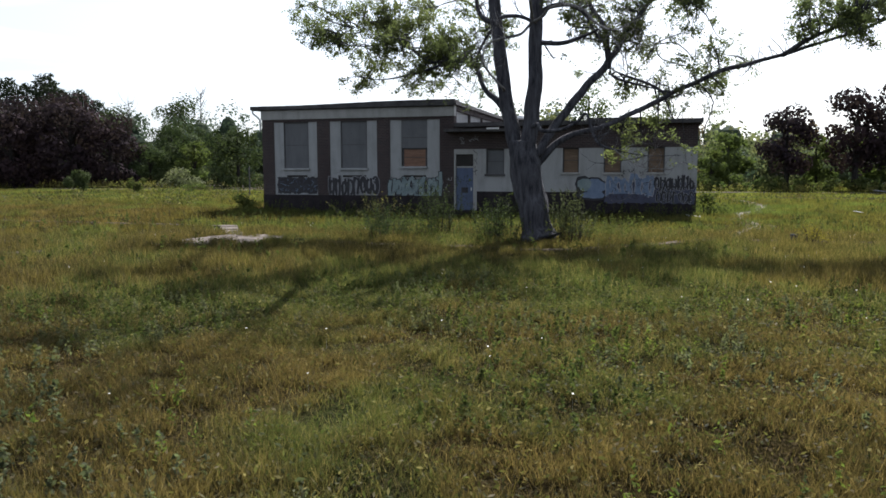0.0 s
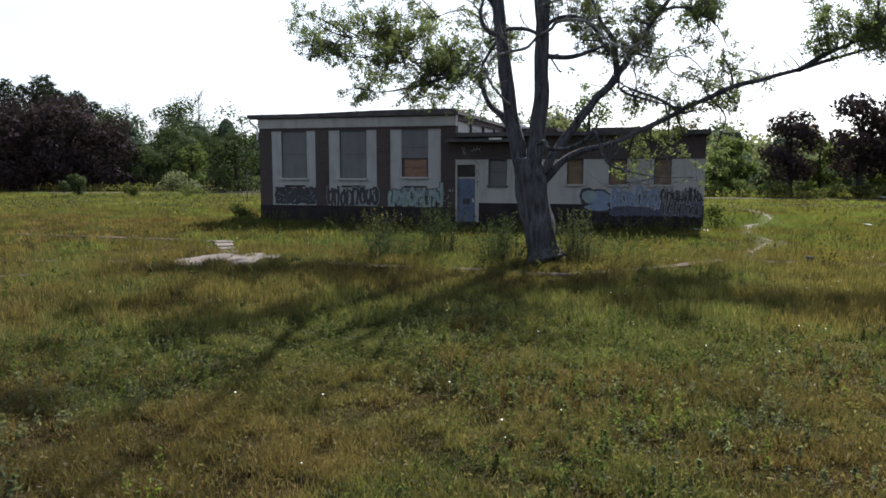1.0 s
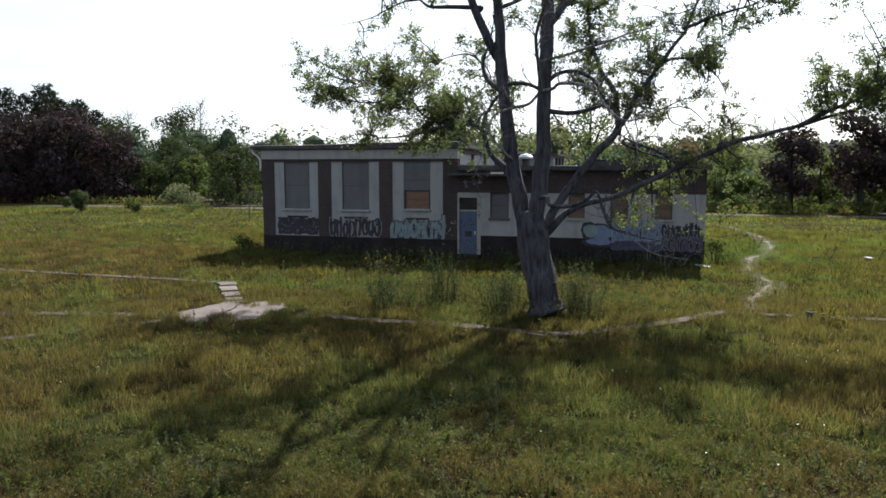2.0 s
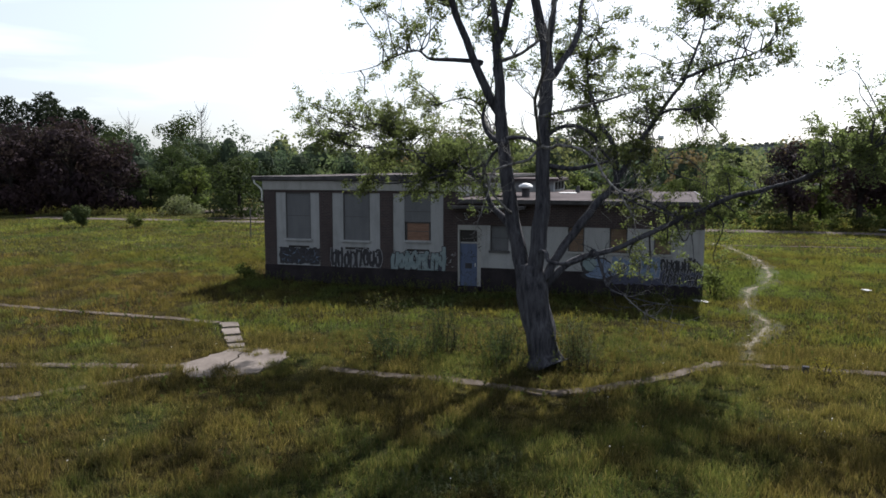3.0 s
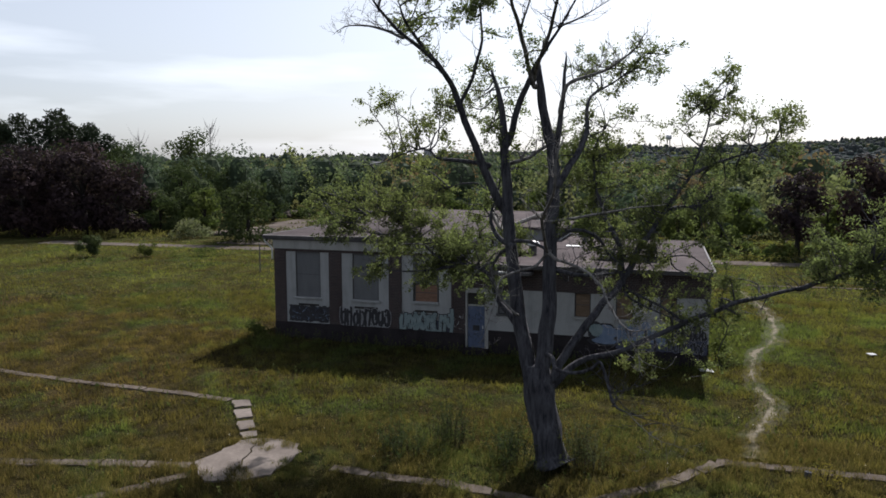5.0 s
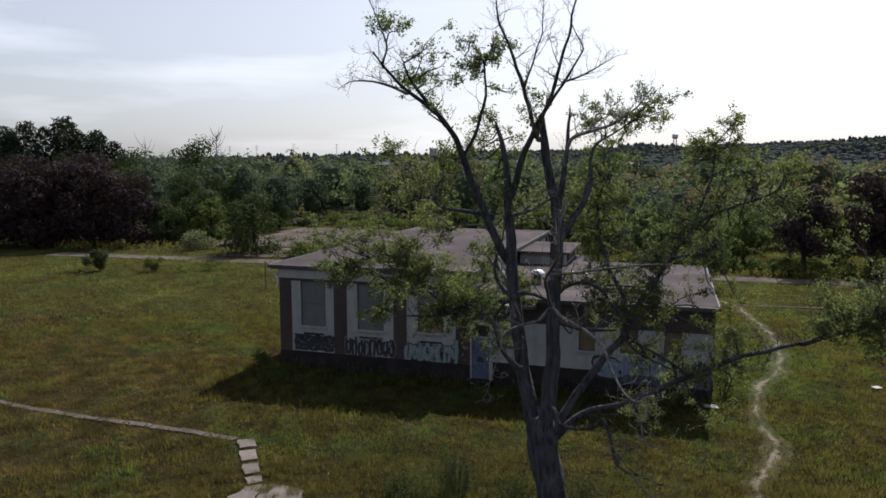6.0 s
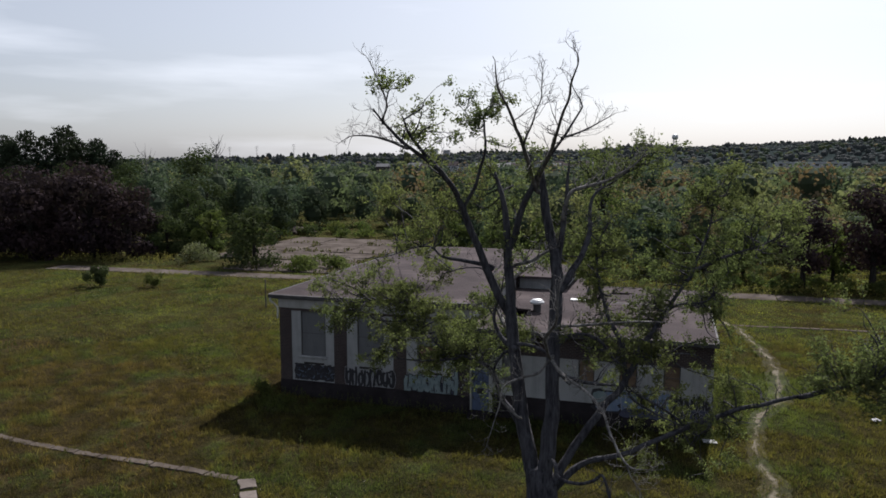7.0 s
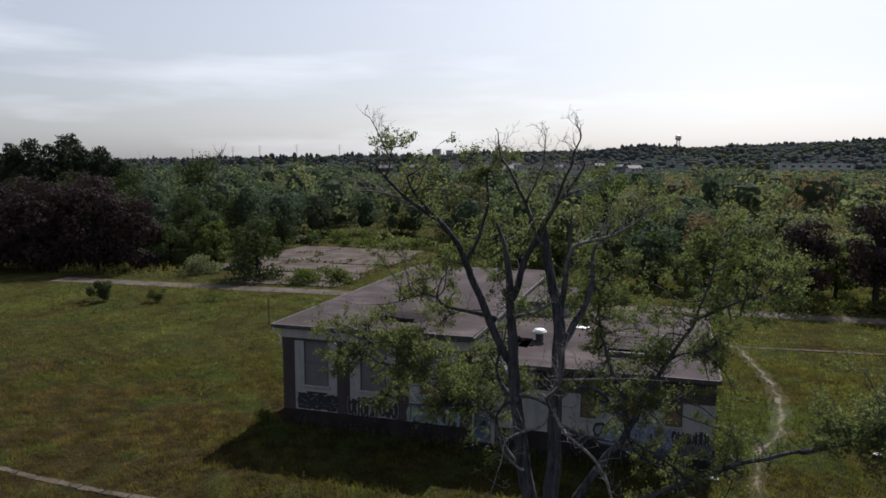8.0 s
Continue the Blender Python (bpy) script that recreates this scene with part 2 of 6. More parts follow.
M_PINE = foliage("pine_needle", (0.014, 0.023, 0.016), (0.036, 0.05, 0.03), 0.08)
M_COPPER = foliage("copper_beech_leaf", (0.017, 0.0135, 0.0165), (0.039, 0.028, 0.0335), 0.22)
WOOD_TONES = [
    foliage("dark_woodland_leaf", (0.0413, 0.058, 0.039), (0.0619, 0.087, 0.058), 0.32, per_object=False, glow=(1.1, 1.22, 0.95)),
    foliage("green_woodland_leaf", (0.0624, 0.08, 0.047), (0.0936, 0.12, 0.068), 0.44, per_object=False, glow=(1.1, 1.22, 0.92)),
    foliage("olive_woodland_leaf", (0.09, 0.102, 0.054), (0.135, 0.15, 0.078), 0.48, per_object=False, glow=(1.12, 1.2, 0.88)),
    # paler, bluer leaf for far trees: distance haze put into the colour
    foliage("hazed_woodland_leaf", (0.04, 0.05, 0.053), (0.068, 0.08, 0.083), 0.25, per_object=False, glow=(1.0, 1.05, 1.0)),
    foliage("rusty_woodland_leaf", (0.1099, 0.0936, 0.0576), (0.1649, 0.1404, 0.0863), 0.3, per_object=False, glow=(1.2, 1.1, 0.8)),
]
M_BUSH = foliage("dull_bush_leaf", (0.028, 0.038, 0.022), (0.075, 0.09, 0.05), 0.25)
M_WEED = foliage("weed_leaf", (0.028, 0.04, 0.015), (0.08, 0.096, 0.034), 0.42, per_object=False)
M_DULL = foliage("grey_weed_leaf", (0.045, 0.052, 0.03), (0.12, 0.128, 0.078), 0.45, per_object=False)
M_FRESH = foliage("fresh_weed_leaf", (0.06, 0.082, 0.022), (0.11, 0.135, 0.034), 0.45, per_object=False)
M_GOLD = foliage("goldenrod_flower", (0.09, 0.085, 0.022), (0.17, 0.145, 0.035), 0.3)
M_FLOWER = plain("white_petals", (0.5, 0.5, 0.46), (0.62, 0.62, 0.58), 8.0, 0.8, 0.1)


def cover_material():
    """Small leaves and dead stalks of many tones."""
    n = Nodes("meadow_cover")
    r = n.geo.outputs["Random Per Island"]
    own = n.ramp(r, (0.0, (0.009, 0.012, 0.005)), (0.35, (0.03, 0.04, 0.014)), (0.6, (0.066, 0.078, 0.03)), (0.86, (0.1, 0.084, 0.044)), (1.0, (0.19, 0.165, 0.11)))
    c = n.mix(0.35, own, meadow_color(n))
    n.leafy(c, n.mix(1.0, c, (1.55, 1.55, 0.9), "MULTIPLY"), 0.45, 0.7, 0.1)
    return n.m


M_COVER = cover_material()
M_STRAW = foliage("yellowing_grass", (0.075, 0.08, 0.028), (0.17, 0.16, 0.06), 0.4, per_object=False)
M_INK = plain("black_spray_paint", (0.014, 0.014, 0.018), (0.035, 0.035, 0.04), 3.0, 0.5, 0.05)
M_CYAN = plain("pale_cyan_spray_paint", (0.125, 0.17, 0.18), (0.22, 0.27, 0.275), 2.5, 0.55, 0.05)
M_BLUE = plain("blue_spray_paint", (0.1, 0.14, 0.22), (0.18, 0.23, 0.32), 2.5, 0.55, 0.05)
M_DUSK = plain("dark_blue_spray_paint", (0.035, 0.038, 0.065), (0.07, 0.075, 0.12), 2.5, 0.55, 0.05)
M_CHALK = plain("white_spray_paint", (0.25, 0.25, 0.27), (0.36, 0.36, 0.38), 3.0, 0.55, 0.05)


# ---- mesh helpers ----
def obj(name, verts, faces, material, parent=None, label="", smooth=False):
    me = bpy.data.meshes.new(name)
    me.from_pydata([tuple(v) for v in verts], [], faces)
    me.materials.append(material)
    if smooth:
        me.shade_smooth()
    ob = new(name, me)
    ob.parent = parent
    if label:
        ob["label"] = label
    return ob


def array_mesh(name, verts, sizes, material, parent=None):
    """A mesh of many small faces whose corners follow one another: verts (n, 3), sizes the corners of each face."""
    verts = np.asarray(verts, dtype=np.float32)
    sizes = np.asarray(sizes, dtype=np.int32)
    me = bpy.data.meshes.new(name)
    me.vertices.add(len(verts))
    me.vertices.foreach_set("co", verts.ravel())
    me.loops.add(len(verts))
    me.loops.foreach_set("vertex_index", np.arange(len(verts), dtype=np.int32))
    me.polygons.add(len(sizes))
    me.polygons.foreach_set("loop_start", np.concatenate(([0], np.cumsum(sizes)[:-1])).astype(np.int32))
    me.update(calc_edges=True)
    me.materials.append(material)
    ob = new(name, me)
    ob.parent = parent
    return ob


def part(name, bm, material, parent, label=""):
    me = bpy.data.meshes.new(name)
    bm.to_mesh(me)
    bm.free()
    me.materials.append(material)
    ob = new(name, me)
    ob.parent = parent
    if label:
        ob["label"] = label
    return ob


def add_box(bm, x0, x1, y0, y1, z0, z1, bevel=0.0):
    v = [bm.verts.new((x, y, z)) for z in (z0, z1) for x, y in ((x0, y0), (x1, y0), (x1, y1), (x0, y1))]
    fs = [bm.faces.new([v[i] for i in f]) for f in ((3, 2, 1, 0), (4, 5, 6, 7), (0, 1, 5, 4), (1, 2, 6, 5), (2, 3, 7, 6), (3, 0, 4, 7))]
    if bevel:
        bmesh.ops.bevel(bm, geom=list({e for f in fs for e in f.edges}), offset=bevel, segments=1, affect="EDGES")


def box(name, x0, x1, y0, y1, z0, z1, material, parent, label="", bevel=0.0):
    bm = bmesh.new()
    add_box(bm, x0, x1, y0, y1, z0, z1, bevel)
    return part(name, bm, material, parent, label)


def thing(name, label, category, at=(0, 0, 0), group="", kind=""):
    e = new(name)
    e.location = at
    e.empty_display_size = 0.2
    return tagged(e, label, category, group, kind)


def smooth_path(points, steps):
    """Catmull-Rom through rows of numbers."""
    p = np.array(points, dtype=float)
    p = np.vstack((2 * p[0] - p[1], p, 2 * p[-1] - p[-2]))
    rows = []
    for i in range(1, len(p) - 2):
        a, b, c, d = p[i - 1:i + 3]
        for s in range(steps):
            u = s / steps
            rows.append(0.5 * (2 * b + (c - a) * u + (2 * a - 5 * b + 4 * c - d) * u * u + (3 * b - a - 3 * c + d) * u ** 3))
    rows.append(p[-2])
    return np.array(rows)


def tube(path, sides, rough=0.0, flare=0.0):
    """Vertices and faces of a tube along rows of x, y, z, radius."""
    path = np.asarray(path, dtype=float)
    n = len(path)
    d = np.gradient(path[:, :3], axis=0)
    d /= np.linalg.norm(d, axis=1, keepdims=True) + 1e-9
    ref = np.array((0.31, 0.87, 0.12))
    verts, faces = [], []
    for i in range(n):
        a = np.cross(d[i], ref)
        a /= np.linalg.norm(a) + 1e-9
        b = np.cross(d[i], a)
        for k in range(sides):
            w = 2 * math.pi * k / sides
            r = path[i, 3]
            if rough:
                r *= 1 + rough * noise.noise((math.cos(w) * 2.3 + path[i, 0], math.sin(w) * 2.3, path[i, 2] * 1.3 + path[i, 1]))
            if flare and i < 6:
                r *= 1 + flare * (1 - i / 6) ** 2 * (0.5 + 0.5 * math.cos(5 * w + 1.0))
            verts.append(path[i, :3] + r * (math.cos(w) * a + math.sin(w) * b))
    for i in range(n - 1):
        for k in range(sides):
            q = (k + 1) % sides
            faces.append((i * sides + k, i * sides + q, (i + 1) * sides + q, (i + 1) * sides + k))
    faces.append(tuple(range(sides))[::-1])
    faces.append(tuple((n - 1) * sides + k for k in range(sides)))
    return verts, faces


rng = np.random.default_rng(11)


def leaf_quads(centers, size, spread=0.35, flat=0.0, aspect=0.62, outward=None):
    """Lozenge leaves of varied size and turn at the centres: vertices in fours."""
    n = len(centers)
    nrm = rng.normal(size=(n, 3))
    nrm[:, 2] += flat
    if outward is not None:
        nrm = nrm * 0.3 + outward
    nrm /= np.linalg.norm(nrm, axis=1, keepdims=True)
    a = np.cross(nrm, rng.normal(size=(n, 3)))
    a /= np.linalg.norm(a, axis=1, keepdims=True) + 1e-9
    b = np.cross(nrm, a)
    s = (size * (1 + spread * rng.normal(size=n)).clip(0.4, 1.8))[:, None] * 0.5
    c = np.asarray(centers)
    return np.stack((c - a * s, c - b * s * aspect, c + a * s, c + b * s * aspect), axis=1).reshape(-1, 3)


# ---- ground ----
def ground_height(x, y):
    d = np.hypot(x - 18.0, y + 32.0)
    low = 0.03 * np.sin(x * 0.31 + 1.7) * np.cos(y * 0.27) - 0.035
    ridge = 22.0 + np.clip((x + 956.0) / 1580.0, -0.4, 1.3) * 50.0
    u = np.clip((d - 650.0) / 1700.0, 0, 1)
    return low + ridge * u * u * (3 - 2 * u)


def build_ground():
    k, n = 7.2, 84
    u = np.linspace(-1, 1, 2 * n + 1)
    s = 4600.0 * np.sinh(k * u) / math.sinh(k)
    gx, gy = np.meshgrid(s + 12.0, s - 8.0, indexing="ij")
    z = ground_height(gx, gy)
    m = len(s)
    verts = np.stack((gx, gy, z), axis=2).reshape(-1, 3)
    faces = [(i * m + j, (i + 1) * m + j, (i + 1) * m + j + 1, i * m + j + 1) for i in range(m - 1) for j in range(m - 1)]
    g = obj("ground", verts, faces, M_SOIL, smooth=True)
    tagged(g, "overgrown meadow ground with olive, green and straw patches", "ground", kind="structure")


build_ground()


# ---- concrete walks, pad, road, trail ----
def slab_piece(name, outline, z0, z1, material, parent, jitter=0.0):
    """A flat slab with a worn outline."""
    pts = []
    n = len(outline)
    for i in range(n):
        a, b = Vector(outline[i]), Vector(outline[(i + 1) % n])
        steps = max(2, int((b - a).length / 0.22))
        for s in range(steps):
            p = a.lerp(b, s / steps)
            j = jitter * noise.noise((p.x * 3.1, p.y * 3.1, 7.0))
            pts.append((p.x + j, p.y + jitter * noise.noise((p.x * 3.1, p.y * 3.1, 2.0))))
    bm = bmesh.new()
    top = [bm.verts.new((x, y, z1)) for x, y in pts]
    bot = [bm.verts.new((x, y, z0)) for x, y in pts]
    bm.faces.new(top)
    for i in range(len(pts)):
        j = (i + 1) % len(pts)
        bm.faces.new((top[i], bot[i], bot[j], top[j]))
    bmesh.ops.recalc_face_normals(bm, faces=bm.faces)
    return part(name, bm, material, parent)


WALKS = []


def walkway(label, points, width, seed, material=M_WALK, length=1.25, gap=0.03, lost=0.0):
    """A line of slabs from point to point."""
    r = random.Random(seed)
    w = thing("walkway", label, "walkway", kind="structure")
    for (ax, ay), (bx, by) in zip(points, points[1:]):
        WALKS.append((ax, ay, bx, by, width * (0.8 - 2.2 * lost)))
        a, b = Vector((ax, ay)), Vector((bx, by))
        d = (b - a).normalized()
        side = Vector((-d.y, d.x))
        count = max(1, round((b - a).length / length))
        for i in range(count):
            p = a.lerp(b, i / count) + d * gap
            q = a.lerp(b, (i + 1) / count) - d * gap
            hw = width / 2 * r.uniform(0.85, 1.1)
            hv = width / 2 * r.uniform(0.85, 1.1)
            sh = side * r.uniform(-0.05, 0.05)
            lift = r.uniform(0.0, 0.03)
            if r.random() < lost:
                continue
            slab_piece("slab", [tuple(p - side * hw + sh), tuple(q - side * hv + sh), tuple(q + side * hv + sh), tuple(p + side * hw + sh)], -0.12, lift * 0.5 - 0.012, material, w, 0.09)
    return w


plaza = thing("plaza", "cracked pale concrete slab where the garden walks meet", "concrete slab", kind="structure")
slab_piece("slab", [(5.72, -14.75), (5.9, -14.2), (6.1, -13.05), (6.5, -12.62), (6.98, -14.1), (7.3, -15.72), (6.76, -15.84), (6.18, -15.36)], -0.12, 0.03, M_CONC, plaza, 0.16)
slab_piece("slab", [(6.54, -12.6), (7.15, -12.52), (7.87, -12.7), (8.3, -13.28), (8.35, -14.18), (8.22, -14.9), (7.95, -15.33), (7.5, -15.7), (7.34, -15.7), (7.02, -14.1)], -0.12, 0.022, M_CONC, plaza, 0.16)
WALKS.append((6.75, -14.3, 7.35, -14.1, 2.95))
for outline in (((3.54, -9.6), (4.15, -9.24), (4.72, -9.95), (4.14, -10.36)), ((4.18, -10.48), (4.76, -10.1), (5.34, -10.95), (4.86, -11.36)), ((4.95, -11.5), (5.44, -11.1), (6.0, -11.85), (5.55, -12.28)), ((5.64, -12.4), (6.1, -12.0), (6.44, -12.5), (6.06, -12.9))):
    mx, my = sum(p[0] for p in outline) / 4, sum(p[1] for p in outline) / 4
    slab_piece("step_slab", [(mx + (x - mx) * 0.84, my + (y - my) * 0.84) for x, y in outline], -0.12, 0.03, M_CONC, plaza, 0.07)
    WALKS.append((outline[0][0] + 0.2, outline[0][1] - 0.1, outline[2][0] - 0.2, outline[2][1] + 0.1, 0.75))
walkway("narrow overgrown concrete walk in front of the building", [(-22, -8.3), (-9, -8.75), (-5.4, -9.1), (0.8, -9.3), (3.5, -9.5)], 0.34, 1, lost=0.05)
walkway("narrow broken concrete walk through the grass", [(-14, -19.9), (0.7, -16.2), (3.1, -15.6), (5.75, -14.95)], 0.42, 2, lost=0.05)
walkway("narrow broken concrete walk half covered by grass", [(-1, -23.6), (3.35, -18.85), (4.75, -17.2), (6.1, -15.5)], 0.36, 3, lost=0.15)
walkway("narrow cracked concrete walk below the tree", [(8.4, -14.0), (10.9, -14.05), (12.7, -14.05), (14.4, -14.25), (16.1, -14.54), (17.3, -13.85), (19.05, -12.06), (20.2, -10.38), (22.0, -10.3), (24.65, -10.28), (34, -9.9)], 0.42, 4, lost=0.1)
walkway("thin concrete walk behind the building", [(21.2, 23.6), (27, 24.2), (36, 24.9)], 0.36, 5, lost=0.1)
walkway("old concrete service road behind the building", [(-48, 33.7), (-12, 35.3), (23, 36.8), (60, 36.2)], 2.7, 6, M_ROADC, 4.6, 0.04)


def parking_pad():
    pad = thing("parking_pad", "large cracked concrete pad with weedy joints", "concrete pad", kind="structure")
    r = random.Random(5)
    shift = (0.3, -0.8, 0.6, -0.2)
    for i in range(3):
        for j in range(4):
            if i == 0 and j == 0:
                continue
            x0, y0 = -36 + i * 6.8, 38.0 + j * 8.6 + r.uniform(-0.3, 0.3)
            sh = 3.5 * j / 4 * -0.4 + shift[j]
            slab_piece("slab", [(x0 + 0.1 + sh, y0 + 0.1), (x0 + 6.7 + sh, y0 + 0.1), (x0 + 6.7 + sh, y0 + 8.4), (x0 + 0.1 + sh, y0 + 8.4)], -0.1, 0.03 + r.uniform(0, 0.04), M_ROADC, pad, 0.45)


parking_pad()


def trail():
    """A foot-worn line of pale dirt beside the building, bare in the middle and frayed at the sides."""
    line = smooth_path([(21.1, -9.9, 0.32), (21.4, -8.6, 0.36), (21.8, -6.8, 0.42), (22.4, -4.67, 0.5), (22.3, -3.0, 0.42), (22.15, -1.0, 0.36), (22.4, 1.7, 0.36), (22.8, 3.5, 0.42), (23.75, 5.8, 0.5), (24.3, 8.9, 0.5), (24.5, 13.5, 0.42), (24.1, 17.5, 0.36), (23.4, 22.3, 0.32), (22.5, 25, 0.25)], 12)
    across = (-1, -0.62, -0.3, 0, 0.3, 0.62, 1)
    verts, faces, wear = [], [], []
    for i, (x, y, w) in enumerate(line):
        shift = 0.25 * noise.noise((x, y * 0.9, 1.0)) + 0.12 * noise.noise((x * 3, y * 2.3, 6.0))
        for s in across:
            verts.append((x + 1.35 * w * s + shift, y, 0.012 if abs(s) < 0.9 else -0.06))
            wear.append((1 - abs(s)) ** 1.3 * (0.75 + 0.5 * noise.noise((x * 0.8, y * 0.8, 4.0))))
        if i:
            for k in range(len(across) - 1):
                a = (i - 1) * len(across) + k
                faces.append((a, a + 1, a + 1 + len(across), a + len(across)))
    path = obj("footpath", verts, faces, M_DIRT, smooth=True)
    path.data.attributes.new("wear", "FLOAT", "POINT").data.foreach_set("value", wear)
    tagged(path, "pale foot-worn dirt trail through the grass", "footpath", kind="structure")
    for (ax, ay, aw), (bx, by, bw) in zip(line[::7], line[7::7]):
        WALKS.append((ax, ay, bx, by, 0.24 * (aw + bw)))


trail()

# ---- the abandoned building ----
building = thing("abandoned_building", "boarded-up brick building with white panels and flat roofs", "building")
TW, TOP1, TOP2 = 9.87, 4.47, 3.95


def wall(name, material, boxes, label=""):
    bm = bmesh.new()
    for b in boxes:
        add_box(bm, *b)
    return part(name, bm, material, building, label)


# tall block: piers, plinth, header
for x0, x1 in ((0, 0.64), (2.97, 3.64), (6.08, 6.73), (9.18, TW)):
    wall("pier", M_BRICK, [(x0, x1, 0, 0.35, 0.8, 4.34)], "dark brown brick pier")
wall("plinth", M_PLINTH, [(0, TW, -0.03, 0.35, -0.1, 0.8)], "dark brick base course")
wall("header", M_BRICK, [(0, TW, 0.0, 0.35, 4.34, TOP1)], "dark brick header course")
wall("fascia", M_CREAM, [(-0.02, TW + 0.02, -0.06, 0.3, TOP1, 4.97)], "cream painted fascia board")
wall("side_wall", M_BRICK, [(0, 0.3, 0.35, 22.5, -0.1, TOP1 + 0.5)], "brick side wall")
wall("back_wall", M_BRICK, [(0.3, TW, 22.2, 22.5, -0.1, TOP1 + 0.5)], "brick rear wall")
wall("party_wall", M_BRICK, [(TW - 0.3, TW, 0.35, 22.2, -0.1, 4.2), (TW - 0.3, TW, 0.35, 22.2, 4.72, 4.97)], "brick wall above the low roof")
for i in range(8):
    y0 = 0.45 + i * 2.7
    wall("mullion", M_BRICK, [(TW - 0.28, TW, y0 - 0.16, y0, 4.2, 4.72)])
    wall("clerestory_panel", M_WHITE, [(TW - 0.2, TW - 0.1, y0, y0 + 2.54, 4.2, 4.72)], "white painted clerestory panel")


def boarded_window(x0, x1, z0, z1, material, label, y=0.1, sill=M_WHITE, planks=1):
    win = box("window", x0, x1, y, y + 0.04, z0, z1, material, building, label)
    bm = bmesh.new()
    for a in (x0, x1 - 0.05):
        add_box(bm, a, a + 0.05, y - 0.025, y + 0.02, z0, z1)
    add_box(bm, x0 + 0.05, x1 - 0.05, y - 0.025, y + 0.02, z1 - 0.05, z1)
    part("frame", bm, M_EDGE, win)
    box("sill", x0 - 0.06, x1 + 0.06, -0.06, y + 0.03, z0 - 0.1, z0, sill, win, "", 0.01)
    for i in range(planks):
        zc = z0 + (z1 - z0) * (i + 1) / (planks + 1)
        box("batten", x0 + 0.05, x1 - 0.05, y - 0.012, y, zc - 0.012, zc + 0.012, M_EDGE, win)
    return win


def white_panel(x0, x1, wx0, wx1, z_low, z_sill, z_top):
    wall("panel", M_WHITE, [(x0, wx0, 0.04, 0.33, z_low, z_top), (wx1, x1, 0.04, 0.33, z_low, z_top), (wx0, wx1, 0.04, 0.33, z_low, z_sill)], "off-white painted wall panel")


white_panel(0.64, 2.97, 1.16, 2.5, 0.8, 2.1, 4.34)
boarded_window(1.16, 2.5, 2.1, 4.34, M_BOARD, "tall window closed with grey boards", planks=1)
white_panel(3.64, 6.08, 4.2, 5.56, 0.8, 2.1, 4.34)
boarded_window(4.2, 5.56, 2.1, 4.34, M_BOARD, "tall window closed with grey boards", planks=1)
white_panel(6.73, 9.18, 7.29, 8.57, 0.8, 2.16, 4.34)
boarded_window(7.35, 8.52, 2.17, 3.02, M_RUSTPLY, "lower window closed with reddish brown plywood", y=0.12)
upper = box("window", 7.29, 8.57, 0.07, 0.11, 3.03, 4.34, M_BOARD, building, "upper window closed with grey boards")
for zc in (3.5,):
    box("batten", 7.31, 8.55, 0.055, 0.07, zc, zc + 0.025, M_EDGE, upper)
box("vent_slot", 4.3, 5.5, 0.02, 0.06, 1.66, 1.76, M_DARK, building, "dark ventilation slot")
box("vent_slot", 7.4, 8.5, 0.02, 0.06, 1.66, 1.76, M_DARK, building, "dark ventilation slot")
box("vent_slot", 1.3, 2.4, 0.02, 0.06, 1.66, 1.76, M_DARK, building, "dark ventilation slot")

# low block: plinth, white wall with boarded windows, brick band
LOW = [(11.38, 12.22, 1.82), (14.85, 15.56, 1.88), (16.63, 17.38, 1.88), (18.48, 19.18, 1.88)]
wall("plinth", M_PLINTH, [(10.95, 20.5, 0, 0.33, -0.1, 1.02)], "dark stained brick base course")
edges = [10.95] + [v for a, b, _ in LOW for v in (a, b)] + [20.5]
for i in range(0, len(edges), 2):
    wall("wall", M_LOWWALL, [(edges[i], edges[i + 1], 0.006, 0.33, 1.02, 2.95)], "off-white painted wall with spray paint")
for a, b, s in LOW:
    wall("wall", M_LOWWALL, [(a, b, 0.006, 0.33, 1.02, s)], "off-white painted wall below a window")
wall("brick_band", M_BRICK, [(TW, 20.5, 0, 0.33, 2.95, TOP2)], "dark brick band under the low roof")
wall("side_wall", M_BRICK, [(20.2, 20.5, 0.33, 13.2, -0.1, TOP2)], "brick end wall")
wall("back_wall", M_BRICK, [(TW, 20.2, 12.9, 13.2, -0.1, TOP2)], "brick rear wall of the low block")
wall("floor_slab", M_DARK, [(0.3, TW - 0.3, 0.35, 22.2, -0.08, 0.06), (TW, 20.2, 0.33, 12.9, -0.08, 0.06)], "dark mottled floor inside")
for i, (a, b, s) in enumerate(LOW):
    boarded_window(a, b, s, 2.95, M_PLY if i else M_BOARD, "window closed with weathered plywood" if i else "window closed with a grey board", y=0.13, sill=M_CREAM if i else M_EDGE)

# entrance bay
wall("door_surround", M_CREAM, [(TW, 9.95, 0.0, 0.33, 0.15, 2.95), (10.78, 10.95, 0.0, 0.33, 0.15, 2.95), (9.95, 10.78, 0.0, 0.33, 2.72, 2.95)], "cream painted door surround")
# step takes the plinth's dark colour, standing for shade and grass hiding it
wall("door_step", M_PLINTH, [(TW, 10.95, -0.55, 0.33, -0.1, 0.15)], "concrete door step")
door = box("door", 9.96, 10.77, 0.08, 0.13, 0.15, 2.1, M_DOOR, building, "faded blue door covered in spray paint")
box("vision_panel", 10.2, 10.52, 0.068, 0.08, 0.95, 1.2, M_INK, door)
